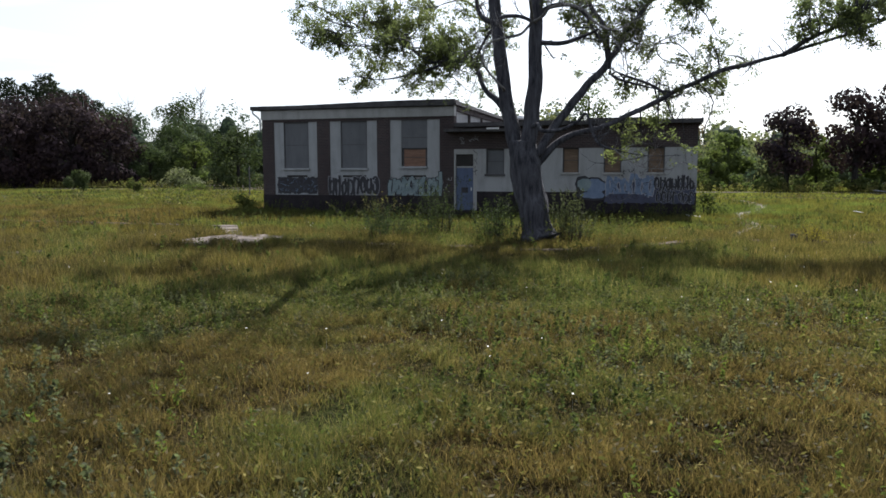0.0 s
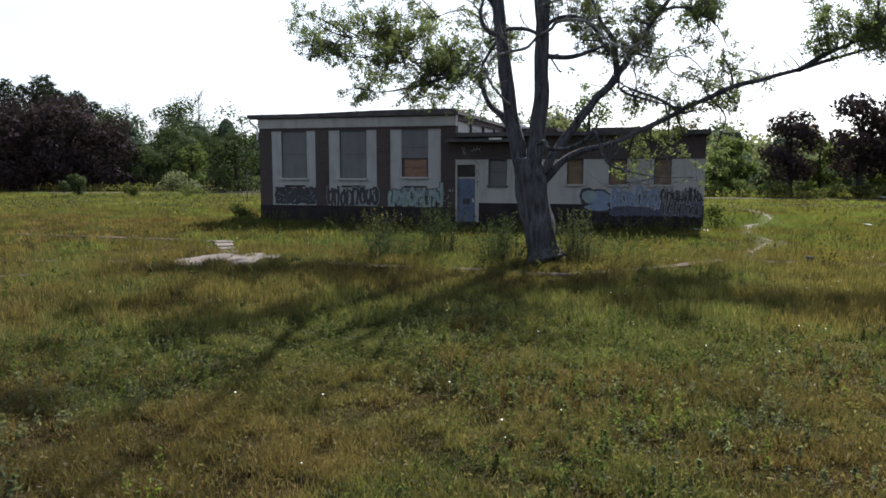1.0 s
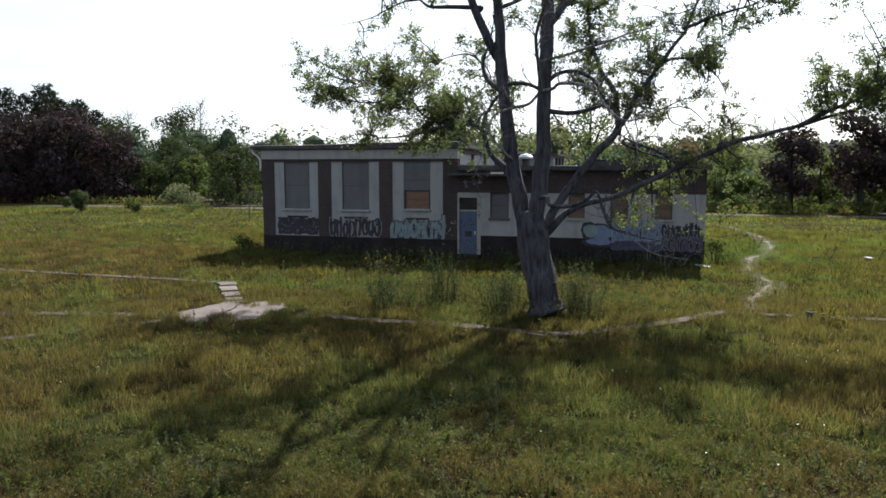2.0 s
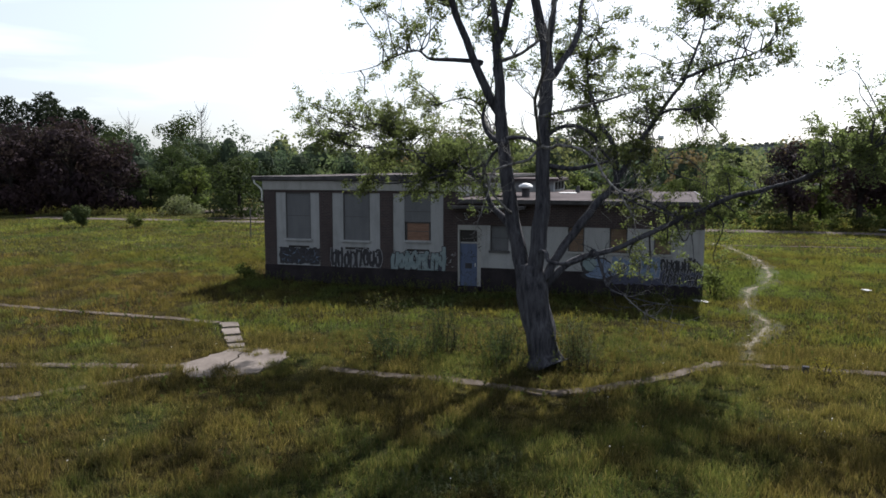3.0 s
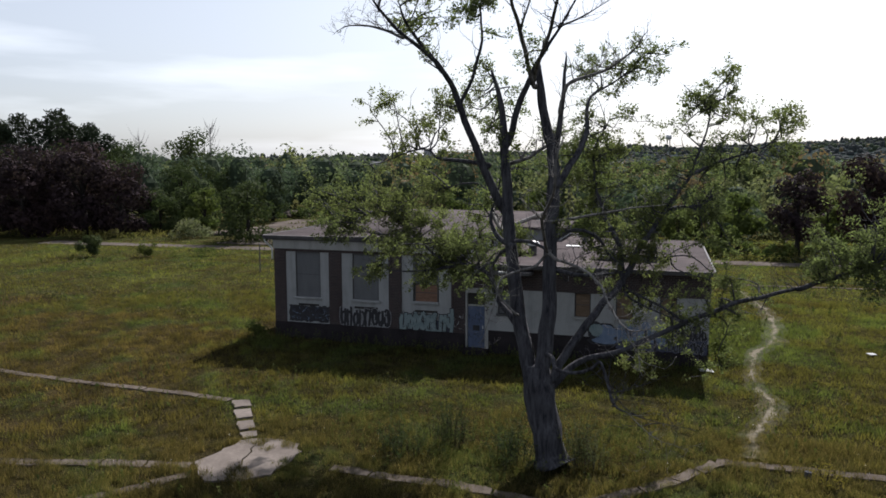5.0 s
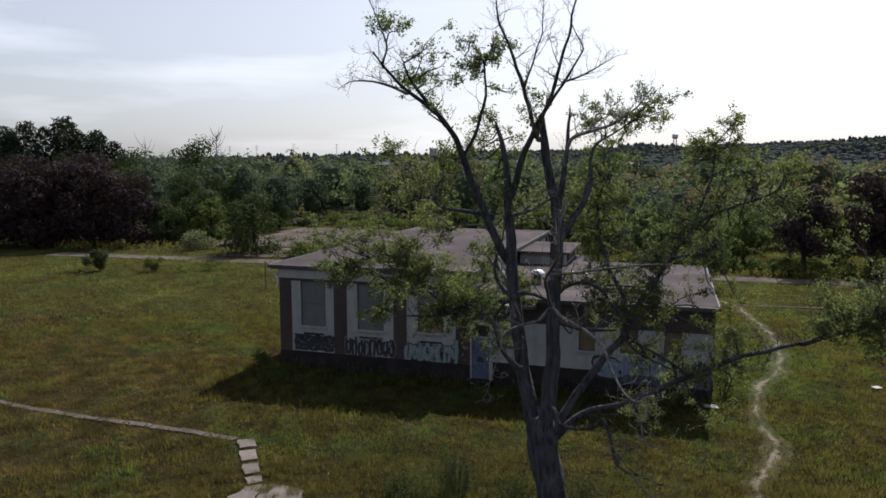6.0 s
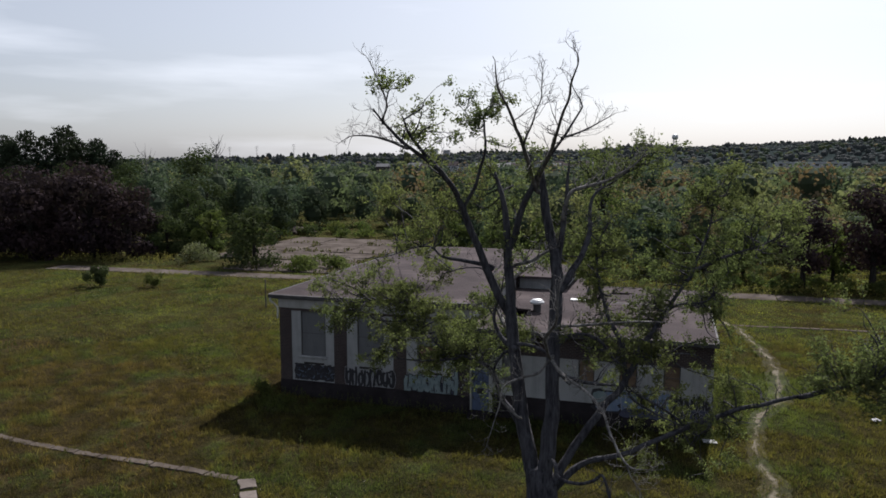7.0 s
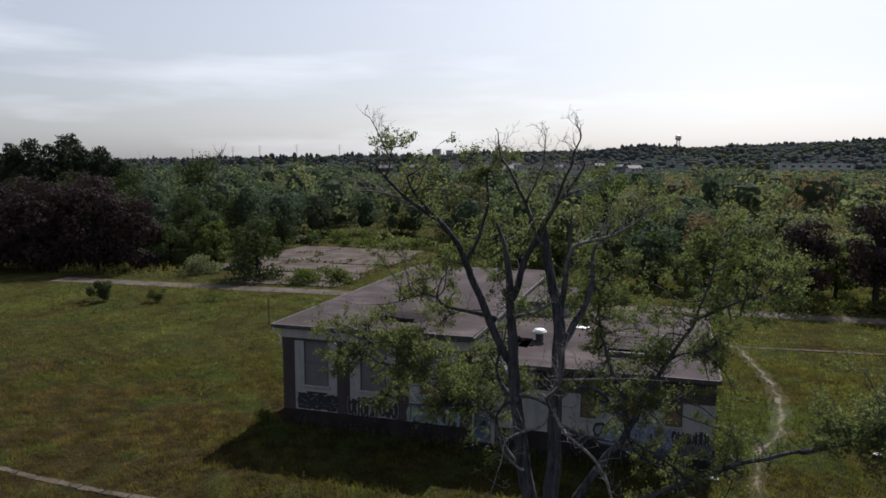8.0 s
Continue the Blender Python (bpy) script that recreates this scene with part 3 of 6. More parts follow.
box("handle", 10.66, 10.7, 0.03, 0.08, 1.05, 1.2, M_METAL, door, "small metal handle")
box("rail", 9.96, 10.77, 0.06, 0.15, 2.1, 2.17, M_CREAM, door)
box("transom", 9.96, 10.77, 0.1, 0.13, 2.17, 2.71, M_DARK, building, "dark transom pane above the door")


# ---- roofs ----
def roof_sheet(name, x0, x1, y0, y1, z, thick, holes, label, sag=(), lift=lambda x: 0.0):
    """A flat roof with openings: top, underside and rims."""
    nx, ny = int((x1 - x0) / 0.24), int((y1 - y0) / 0.3)
    def height(x, y):
        h = z + lift(x) * math.exp(-(y - y0) / 3.0) + 0.03 * noise.noise((x * 0.5, y * 0.5, z))
        for sx, sy, sr, sd in sag:
            q = math.hypot(x - sx, (y - sy) * 1.6) / sr
            if q < 1:
                h -= sd * (1 - q * q) ** 2
        return h
    def keep(i, j):
        cx, cy = x0 + (i + 0.5) * (x1 - x0) / nx, y0 + (j + 0.5) * (y1 - y0) / ny
        return not any(inside(cx, cy) for inside in holes)
    bm = bmesh.new()
    top, bot = {}, {}
    def at(d, i, j, drop):
        if (i, j) not in d:
            x, y = x0 + i * (x1 - x0) / nx, y0 + j * (y1 - y0) / ny
            d[i, j] = bm.verts.new((x, y, height(x, y) - drop))
        return d[i, j]
    cells = {(i, j) for i in range(nx) for j in range(ny) if keep(i, j)}
    for i, j in cells:
        q = ((i, j), (i + 1, j), (i + 1, j + 1), (i, j + 1))
        bm.faces.new([at(top, *c, 0) for c in q])
        bm.faces.new([at(bot, *c, thick) for c in reversed(q)])
        for a, b, n in ((q[0], q[1], (i, j - 1)), (q[1], q[2], (i + 1, j)), (q[2], q[3], (i, j + 1)), (q[3], q[0], (i - 1, j))):
            if n not in cells:
                bm.faces.new((at(top, *a, 0), at(bot, *a, thick), at(bot, *b, thick), at(top, *b, 0)))
    return part(name, bm, M_ROOF, building, label)


def crest(x):
    """How far the lifted felt stands above the straight eave of the tall block."""
    u = min(1.0, max(0.0, (x - 1.5) / 6.0))
    return 0.1 * u * u * (3 - 2 * u)


def torn(cx, cy, rx, ry):
    return lambda x, y: ((x - cx) / rx) ** 2 + ((y - cy) / ry) ** 2 + 0.6 * noise.noise((x * 1.9, y * 1.9, 4.0)) < 1


def opening(ax, bx, ay, by):
    return lambda x, y: ax < x < bx and ay < y < by


roof_sheet("roof", -0.45, TW + 0.05, -0.1, 22.6, 5.12, 0.16, [torn(4.75, 3.35, 1.35, 0.75)], "mauve-brown felt roof with a torn sagging hole", [(5.2, 3.4, 2.6, 0.45)], crest)


def lifted_edge(x0, x1, y0, y1, z0, z1):
    bm = bmesh.new()
    rings = []
    for i in range(41):
        x = x0 + (x1 - x0) * i / 40
        top = z1 + crest(x) + 0.012 * noise.noise((x * 2.1, 0.0, 3.0))
        rings.append([bm.verts.new(p) for p in ((x, y0, z0), (x, y1, z0), (x, y1, top), (x, y0, top - 0.015))])
    for a, b in zip(rings, rings[1:]):
        for k in range(4):
            bm.faces.new((a[k], b[k], b[(k + 1) % 4], a[(k + 1) % 4]))
    bm.faces.new(rings[0])
    bm.faces.new(rings[-1][::-1])
    bmesh.ops.recalc_face_normals(bm, faces=bm.faces)
    part("roof_edge", bm, M_FASCIA, building, "weathered dark front eave with lifted felt")


lifted_edge(-0.52, TW + 0.08, -0.2, -0.1, 4.95, 5.13)
wall("roof_edge", M_FASCIA, [(-0.55, -0.45, -0.1, 22.6, 4.95, 5.13), (TW + 0.05, TW + 0.12, -0.1, 22.6, 4.97, 5.13), (-0.5, TW, -0.1, -0.06, 4.9, 4.97)], "weathered grey roof edge and gutter")
roof_sheet("roof", TW, 20.6, -0.22, 13.3, 4.12, 0.14, [opening(15.8, 18.15, 2.65, 6.0), torn(11.2, 4.0, 0.75, 1.1), torn(16.0, 11.0, 0.55, 0.4)], "mauve felt roof over the low block", [(13.2, 3.0, 3.0, 0.12)])
wall("roof_edge", M_FASCIA, [(TW + 0.1, 20.66, -0.3, -0.22, TOP2, 4.13), (20.6, 20.68, -0.22, 13.3, TOP2, 4.16)], "worn pale roof edge of the low block")

skylight = box("skylight_curb", 15.65, 18.3, 2.42, 2.58, 4.06, 4.36, M_FASCIA, building, "open skylight curb with slats")
for a in ((15.65, 18.3, 6.05, 6.2, 4.06, 4.46), (15.65, 15.77, 2.58, 6.05, 4.06, 4.4), (18.18, 18.3, 2.58, 6.05, 4.06, 4.4)):
    box("curb", *a, M_FASCIA, skylight)
for y0, z0 in ((2.78, 4.4), (3.42, 4.41), (4.06, 4.42), (4.7, 4.43), (5.34, 4.44)):
    box("slat", 15.62, 18.34, y0, y0 + 0.615, z0, z0 + 0.03, M_ROOF, skylight)

# clerestory box on the low roof
lantern = wall("lantern", M_WHITE, [(TW + 0.1, 12.7, 11.2, 11.45, 4.1, 4.75), (12.45, 12.7, 11.45, 16.2, 4.1, 4.75), (TW + 0.1, 12.7, 16.2, 16.4, 3.9, 4.75)], "white roof lantern")
box("lantern_roof", TW + 0.1, 13.0, 10.9, 16.7, 4.75, 4.9, M_ROOF, lantern, "grey lantern roof")
for i in range(3):
    box("lantern_pane", 12.7, 12.72, 11.8 + i * 1.5, 12.9 + i * 1.5, 4.22, 4.66, M_DARK, lantern)
wall("low_wing", M_BRICK, [(TW, 13.2, 13.2, 16.6, -0.1, 3.9)], "brick rear wing below the lantern")
wall("low_wing_roof", M_ROOF, [(TW, 13.4, 13.3, 16.8, 3.9, 4.08)])

roof_board = thing("broken_board", "white board lying on the low felt roof", "debris", (13.9, 8.0, 4.15))
box("panel", -0.45, 0.45, -0.25, 0.25, 0.0, 0.04, M_METAL, roof_board, "", 0.01)
roof_pipe = thing("roof_pipe", "small dark stub pipe on the low felt roof", "pipe", (14.19, 10.4, 4.1))
v, f = tube([(0, 0, -0.02, 0.16), (0, 0, 0.12, 0.13), (0.02, 0, 0.4, 0.08)], 10)
obj("stub", v, f, M_EDGE, roof_pipe)

# torn canopy over the entrance
canopy = wall("canopy", M_FASCIA, [(9.55, 13.0, -0.62, 0.0, 3.72, 3.84)], "dark sagging canopy over the entrance")
box("flashing", 11.3, 12.9, -0.66, -0.62, 3.7, 3.78, M_EDGE, canopy, "pale torn metal flashing")
box("flashing", 11.55, 12.1, -0.7, -0.6, 3.79, 3.87, M_METAL, canopy, "bright bent scrap of metal")

# downspout at the eave
v, f = tube(smooth_path([(-0.42, -0.14, 4.95, 0.045), (-0.4, -0.13, 4.78, 0.045), (-0.2, -0.06, 4.6, 0.045), (-0.06, -0.06, 4.4, 0.045), (-0.06, -0.06, 3.9, 0.045)], 5), 8)
obj("downspout", v, f, M_METAL, building, "short bent metal downspout", True)


# ---- spray paint ----
def band(bm, pts, width, y):
    """A stroke of even width along points in the wall's plane."""
    pts = [Vector(p) for p in pts]
    left, right = [], []
    for i, p in enumerate(pts):
        d = (pts[min(i + 1, len(pts) - 1)] - pts[max(i - 1, 0)]).normalized()
        q = Vector((-d.y, d.x)) * width / 2
        e = d * width * (-0.45 if i == 0 else 0.45 if i == len(pts) - 1 else 0)
        left.append(bm.verts.new((p.x + q.x + e.x, y, p.y + q.y + e.y)))
        right.append(bm.verts.new((p.x - q.x + e.x, y, p.y - q.y + e.y)))
    for i in range(len(pts) - 1):
        bm.faces.new((left[i], left[i + 1], right[i + 1], right[i]))


def stroke_shape(kind, r):
    """Points of one illegible stroke in a unit cell."""
    j = lambda v: v + r.uniform(-0.09, 0.09)
    if kind == 0:
        return [(j(0.2), j(0.05)), (j(0.15), j(0.5)), (j(0.25), j(0.95))]
    if kind == 1:
        return [(j(0.8), j(0.95)), (j(0.85), j(0.5)), (j(0.7), j(0.05))]
    turn, sweep, rad = r.uniform(0, 6.28), r.uniform(2.6, 5.2), r.uniform(0.26, 0.42)
    cx, cz = j(0.5), j(0.5)
    return [(cx + rad * math.cos(turn + sweep * k / 7), cz + 1.15 * rad * math.sin(turn + sweep * k / 7)) for k in range(8)]


def lettering(x0, x1, z0, z1, n, y, seed, fill, line, thick=0.1, rim=1.75):
    """A row of swollen illegible shapes: coloured strokes with dark edges."""
    r = random.Random(seed)
    step, hgt = (x1 - x0) / n, z1 - z0
    for i in range(n):
        under, over = bmesh.new(), bmesh.new()
        lift, tall = r.uniform(-0.06, 0.06) * hgt, r.uniform(0.8, 1.05) * hgt
        for k in range(3):
            pts = [(x0 + (i + px * 1.08) * step, z0 + lift + pz * tall) for px, pz in stroke_shape(r.choice((0, 1, 2, 2, 2)) if k else r.choice((0, 2)), r)]
            dy = 0.0005 * (i % 4) + 0.0002 * k
            band(under, pts, thick * rim, y - 0.003 - dy)
            band(over, pts, thick, y - 0.008 - dy)
        shape = part("spray_shape", over, fill, building, "swollen spray-painted shape")
        part("outline", under, line, shape)


def blot(x, z, hx, hz, y, seed, material):
    """A sprayed patch with a lobed rim."""
    bm = bmesh.new()
    bm.faces.new([bm.verts.new((x + hx * c * q, y, z + hz * s * q)) for c, s, q in ((math.cos(w), math.sin(w), 1 + 0.07 * math.sin(3 * w + seed) + 0.04 * math.sin(8 * w + 2 * seed)) for w in (2 * math.pi * k / 48 for k in range(48)))])
    part("spray_patch", bm, material, building, "flat sprayed patch")


def dashes(x0, x1, z0, z1, n, y, seed, material):
    """Short scrawled bars."""
    r = random.Random(seed)
    bm = bmesh.new()
    for i in range(n):
        cx, cz = r.uniform(x0, x1), r.uniform(z0, z1)
        l, a = r.uniform(0.06, 0.2), r.uniform(-1.5, 1.5)
        w, bend = r.uniform(0.012, 0.026), r.uniform(-0.06, 0.06)
        u = Vector((math.cos(a), math.sin(a))) * l / 2
        c = Vector((cx, cz))
        band(bm, [c - u, c + Vector((-u.y, u.x)).normalized() * bend, c + u], w, y - 0.0003 * i)
    tagged(part("scrawl", bm, material, building, "scrawled spray-paint bars"), kind="stuff")


def field(x0, x1, z0, z1, y, seed, material):
    """A sprayed block with a ragged rim."""
    r = random.Random(seed)
    rim = []
    for ax, az, bx, bz in ((x0, z0, x1, z0), (x1, z0, x1, z1), (x1, z1, x0, z1), (x0, z1, x0, z0)):
        steps = max(3, int(math.hypot(bx - ax, bz - az) / 0.09))
        rim += [(ax + (bx - ax) * k / steps + r.uniform(-0.045, 0.045), az + (bz - az) * k / steps + r.uniform(-0.045, 0.045)) for k in range(steps)]
    bm = bmesh.new()
    bm.faces.new([bm.verts.new((x, y, z)) for x, z in rim])
    part("spray_field", bm, material, building, "flat sprayed block")


field(0.78, 2.93, 0.86, 1.66, 0.03, 3, M_INK)
dashes(0.9, 2.85, 0.95, 1.6, 26, 0.02, 4, M_BLUE)
dashes(0.9, 2.85, 0.95, 1.6, 24, 0.002, 24, M_DUSK)
lettering(3.55, 6.12, 0.8, 1.7, 8, -0.006, 5, M_INK, M_CHALK, 0.12, 1.34)
dashes(3.75, 6.0, 0.85, 1.65, 26, -0.022, 6, M_INK)
field(6.85, 9.1, 0.72, 1.3, 0.03, 5, M_DUSK)
lettering(6.66, 9.25, 0.78, 1.74, 8, -0.006, 7, M_CYAN, M_INK, 0.15, 1.5)
dashes(6.8, 9.15, 0.8, 1.65, 40, -0.022, 9, M_INK)
blot(15.82, 1.34, 0.42, 0.4, -0.004, 1, M_INK)
blot(16.3, 1.25, 0.52, 0.42, -0.005, 2, M_INK)
blot(16.15, 0.88, 0.66, 0.24, -0.006, 4, M_INK)
blot(16.3, 1.27, 0.43, 0.33, -0.009, 2, M_BLUE)
blot(16.2, 0.9, 0.52, 0.16, -0.01, 4, M_BLUE)
blot(15.82, 1.35, 0.3, 0.28, -0.012, 6, M_CYAN)
field(16.7, 20.46, 0.55, 1.45, -0.004, 8, M_DUSK)
lettering(16.75, 18.75, 0.9, 1.76, 6, -0.01, 11, M_BLUE, M_CHALK, 0.13, 1.4)
blot(17.6, 0.82, 0.85, 0.15, -0.024, 7, M_DUSK)
dashes(16.9, 18.7, 0.75, 1.6, 40, -0.026, 21, M_INK)
lettering(18.75, 20.42, 1.12, 1.7, 7, -0.012, 12, M_INK, M_CHALK, 0.075, 1.35)
lettering(18.85, 20.42, 0.62, 1.12, 7, -0.012, 22, M_INK, M_CHALK, 0.06, 1.35)
dashes(17.0, 19.0, 1.72, 1.98, 34, -0.004, 14, M_INK)
dashes(11.2, 12.7, 1.2, 1.65, 26, 0.02, 15, M_INK)
dashes(10.0, 10.75, 1.3, 1.75, 16, 0.07, 16, M_INK)
dashes(10.0, 10.75, 0.35, 0.8, 12, 0.07, 17, M_INK)
dashes(10.1, 11.2, 3.1, 3.6, 12, -0.01, 18, M_CHALK)
dashes(9.2, 9.8, 1.0, 1.7, 10, -0.01, 19, M_CHALK)
dashes(10.8, 10.94, 1.5, 2.9, 12, -0.01, 20, M_INK)


# ---- roof vent ----
def roof_vent(x, y, z):
    t = thing("roof_vent", "pale round mushroom vent on a stub pipe on the low roof", "roof vent", (x, y, z))
    for name, prof, mat in (("pipe", [(0.2, 0.0), (0.2, 0.4)], M_EDGE), ("cap", [(0.12, 0.4), (0.36, 0.42), (0.37, 0.5), (0.25, 0.62), (0.02, 0.66)], M_METAL)):
        bm = bmesh.new()
        rings = [[bm.verts.new((r * math.cos(k * math.pi / 8), r * math.sin(k * math.pi / 8), h)) for k in range(16)] for r, h in prof]
        for a, b in zip(rings, rings[1:]):
            for k in range(16):
                bm.faces.new((a[k], a[(k + 1) % 16], b[(k + 1) % 16], b[k]))
        bm.faces.new(rings[-1])
        part(name, bm, mat, t)


roof_vent(12.2, 4.5, 4.1)


# ---- the big half-dead tree ----
tree = thing("half_dead_tree", "tall half-dead twin-stemmed tree with sparse leaves in the grass", "tree", (15.5, -12.0, 0.0))
tree_shift = Vector((15.5, -12.0, 0.0))
NODES, WOOD = [], []
TWIGS, DEAD_TWIGS, LEAVES = [], [], []
bark, deadwood = M_BARK, M_DEAD


def put(name, verts, faces, material, label=""):
    return obj(name, [tuple(Vector(v) - tree_shift) for v in verts], faces, material, tree, label, True)


def limb(name, material, points):
    """A tapering limb through rows of x, y, z, radius."""
    big = points[0][3]
    if WOOD:
        wood = np.concatenate(WOOD)
        near = wood[np.argmin(((wood[:, :3] - np.array(points[0][:3])) ** 2).sum(axis=1))]
        points = [(*near[:3], min(big * 1.1, near[3] * 0.9))] + points
    path = smooth_path(points, 7 if big > 0.1 else 5)
    for i in range(1, len(path) - 1):
        w = 0.1 * path[i, 3] + 0.02 if name in ("trunk", "stem") else 0.3 * path[i, 3] + (0.11 if material is M_DEAD else 0.07)
        path[i, 0] += w * noise.noise((path[i, 0] * 1.7, path[i, 2] * 1.7, 5.0 + big * 40))
        path[i, 1] += w * noise.noise((path[i, 1] * 1.7, path[i, 2] * 1.7, 9.0 + big * 40))
    path[:, 3] = np.maximum(path[:, 3], 0.006)
    v, f = tube(path, 14 if big > 0.2 else 9 if big > 0.08 else 6, 0.22 if big > 0.1 else 0.12, 0.5 if name == "trunk" else 0.0)
    put(name, v, f, material, "bleached bare dead branch" if material is M_DEAD else "")
    WOOD.append(path)
    for row in path[len(path) // 4:]:
        NODES.append(tuple(row))
    if material is M_BARK and name != "trunk" and name != "stem":
        r = random.Random(int(points[0][0] * 90 + points[-1][2] * 10))
        for row in path[len(path) // 2:]:
            if r.random() < 0.14 and row[2] < 10.5:
                bare_twig(Vector(row[:3]), r.uniform(0.9, 1.7), 0.02, r, 2, TWIGS)
            if r.random() < 0.5:
                bare_twig(Vector(row[:3]), r.uniform(0.3, 0.9), max(0.006, min(0.016, row[3] * 0.4)), r, 2, TWIGS)
    if material is M_DEAD and big < 0.1:
        r = random.Random(int(points[0][0] * 100 + points[-1][2] * 10))
        steps = np.gradient(path[:, :3], axis=0)
        rows = list(zip(path, steps))[len(path) // 3:]
        for i, (row, step) in enumerate(rows):
            for _ in range(2):
                if r.random() < 0.5:
                    bare_twig(Vector(row[:3]), r.uniform(0.35, 1.05) * (1.1 - 0.7 * i / len(rows)), max(0.009, row[3] * 0.45), r, 2, None, Vector(step).normalized())


def bare_twig(p, length, radius, r, depth, heap=None, along=None):
    d = (Vector((r.gauss(0, 0.7), r.gauss(0, 0.6), r.gauss(0.4, 0.5))) + (along * 0.9 if along else Vector())).normalized()
    rows = [(p.x, p.y, p.z, radius)]
    for i in range(4):
        d = (d + Vector((r.gauss(0, 0.3), r.gauss(0, 0.3), r.gauss(0.06, 0.3)))).normalized()
        p = p + d * length / 4
        rows.append((p.x, p.y, p.z, max(0.003, radius * (1 - (i + 1) / 4.6))))
        if depth and r.random() < 0.5:
            bare_twig(p.copy(), length * r.uniform(0.4, 0.65), max(0.004, radius * 0.55), r, depth - 1, heap, d)
    (DEAD_TWIGS if heap is None else heap).append(rows)


def cluster(centre, wide, high, count):
    """Branchlets from the nearest wood into a spray, with leafy twigs on them."""
    c = np.array(centre)
    box = np.array((wide * 1.12, min(wide, 1.0), high * 1.12))
    wood = np.array(NODES)[:, :3]
    r = random.Random(int(centre[0] * 100 + centre[2] * 37))
    lines = []
    for _ in range(max(4, count // 3)):
        tip = c + np.array([r.uniform(-1.25, 1.25), r.gauss(0, 0.7), r.uniform(-1.12, 1.12)]) * box
        reach = ((wood - tip) ** 2).sum(axis=1) + 0.2 * ((wood - c) ** 2).sum(axis=1)
        near = wood[np.argsort(reach)[r.randint(0, min(5, len(wood) - 1))]]
        gap = tip - near
        far = np.linalg.norm(gap)
        one = near + gap * 0.35 + np.array([r.gauss(0, 0.1), r.gauss(0, 0.1), r.gauss(0.02, 0.1)]) * far
        two = near + gap * 0.7 + np.array([r.gauss(0, 0.08), r.gauss(0, 0.08), r.gauss(0.05, 0.08)]) * far
        path = smooth_path([(*near, 0.03), (*one, 0.023), (*two, 0.014), (*tip, 0.005)], 3)
        TWIGS.append(path)
        lines.append(np.array(path)[len(path) // 3:, :3])
    local = np.concatenate(lines)
    for _ in range(int(count * 3.0)):
        near = local[r.randint(0, len(local) - 1)]
        way = np.array([r.gauss(0, 0.7), r.gauss(0, 0.7), r.gauss(0.15, 0.55)]) + 0.45 * (near - c) / box
        way *= r.uniform(0.25, 0.62) / (np.linalg.norm(way) + 1e-6)
        tip = near + way
        TWIGS.append([(*near, 0.008), (*(near + way * 0.55 + np.array((0, 0, 0.03))), 0.006), (*tip, 0.003)])
        n = r.randint(12, 66)
        reach = rng.random(n)[:, None] ** 0.6
        LEAVES.append(near + way * (0.45 + 0.65 * reach) + rng.normal(size=(n, 3)) * np.array((0.062, 0.062, 0.058)) * (0.6 + 0.8 * reach))


limb("trunk", bark, [(15.68, -12, -0.07, 0.5), (15.56, -11.95, 0.52, 0.43), (15.4, -11.9, 1.24, 0.42), (15.25, -11.85, 2.05, 0.43), (15.13, -11.8, 2.86, 0.37)])
limb("stem", bark, [(15.11, -11.8, 2.03, 0.216), (14.85, -11.68, 2.98, 0.224), (14.59, -11.55, 4.11, 0.2), (14.36, -11.43, 5.41, 0.184), (14.17, -11.3, 6.88, 0.168), (14.06, -11.18, 8.18, 0.144), (13.95, -11.05, 9.49, 0.112), (13.75, -10.93, 10.64, 0.072), (13.51, -10.8, 11.32, 0.04)])
limb("stem", bark, [(15.22, -11.9, 2.23, 0.224), (15.35, -11.79, 3.2, 0.224), (15.44, -11.68, 4.5, 0.208), (15.44, -11.56, 5.78, 0.192), (15.46, -11.45, 7.22, 0.184), (15.47, -11.34, 8.49, 0.168), (15.17, -11.1, 9.77, 0.136), (15.05, -11.1, 10.41, 0.12), (14.92, -11, 11.39, 0.088)])
limb("limb", bark, [(14.03, -11, 7.09, 0.133), (13.75, -11.1, 7.58, 0.133), (12.93, -11.6, 9.81, 0.103), (12.41, -12.3, 11.17, 0.074), (12.03, -12.7, 11.63, 0.059), (11.29, -13.2, 12.37, 0.044), (11.04, -13.5, 12.68, 0.033), (10.9, -13.8, 13.02, 0.021)])
limb("limb", bark, [(14.09, -11, 9.22, 0.101), (14.47, -11.23, 10.41, 0.086), (14.9, -11.46, 11.27, 0.062), (15.51, -11.69, 12.09, 0.041), (15.72, -11.91, 12.34, 0.036), (16.08, -12.14, 12.91, 0.024), (16.17, -12.37, 13.16, 0.018), (15.93, -12.6, 13.64, 0.009)])
limb("branch", bark, [(12.41, -12.3, 11.17, 0.07), (12.12, -12.7, 11.72, 0.06), (11.71, -13.2, 12.34, 0.04), (11.6, -13.5, 12.84, 0.015)])
limb("branch", deadwood, [(11.57, -13, 11.99, 0.044), (11.09, -13.1, 12.2, 0.037), (10.5, -13.2, 12.33, 0.026), (10, -13.3, 12.32, 0.014), (9.66, -13.4, 12.1, 0.007)])
limb("branch", deadwood, [(11.04, -13.5, 12.68, 0.033), (11.38, -14, 13.22, 0.026), (11.25, -14.6, 13.91, 0.014), (11.06, -14.9, 14.31, 0.006)])
limb("branch", bark, [(12.85, -11.7, 10.41, 0.06), (13.4, -11.9, 11.47, 0.05), (13.51, -12.2, 12.66, 0.031), (13.26, -12.4, 13.37, 0.011)])
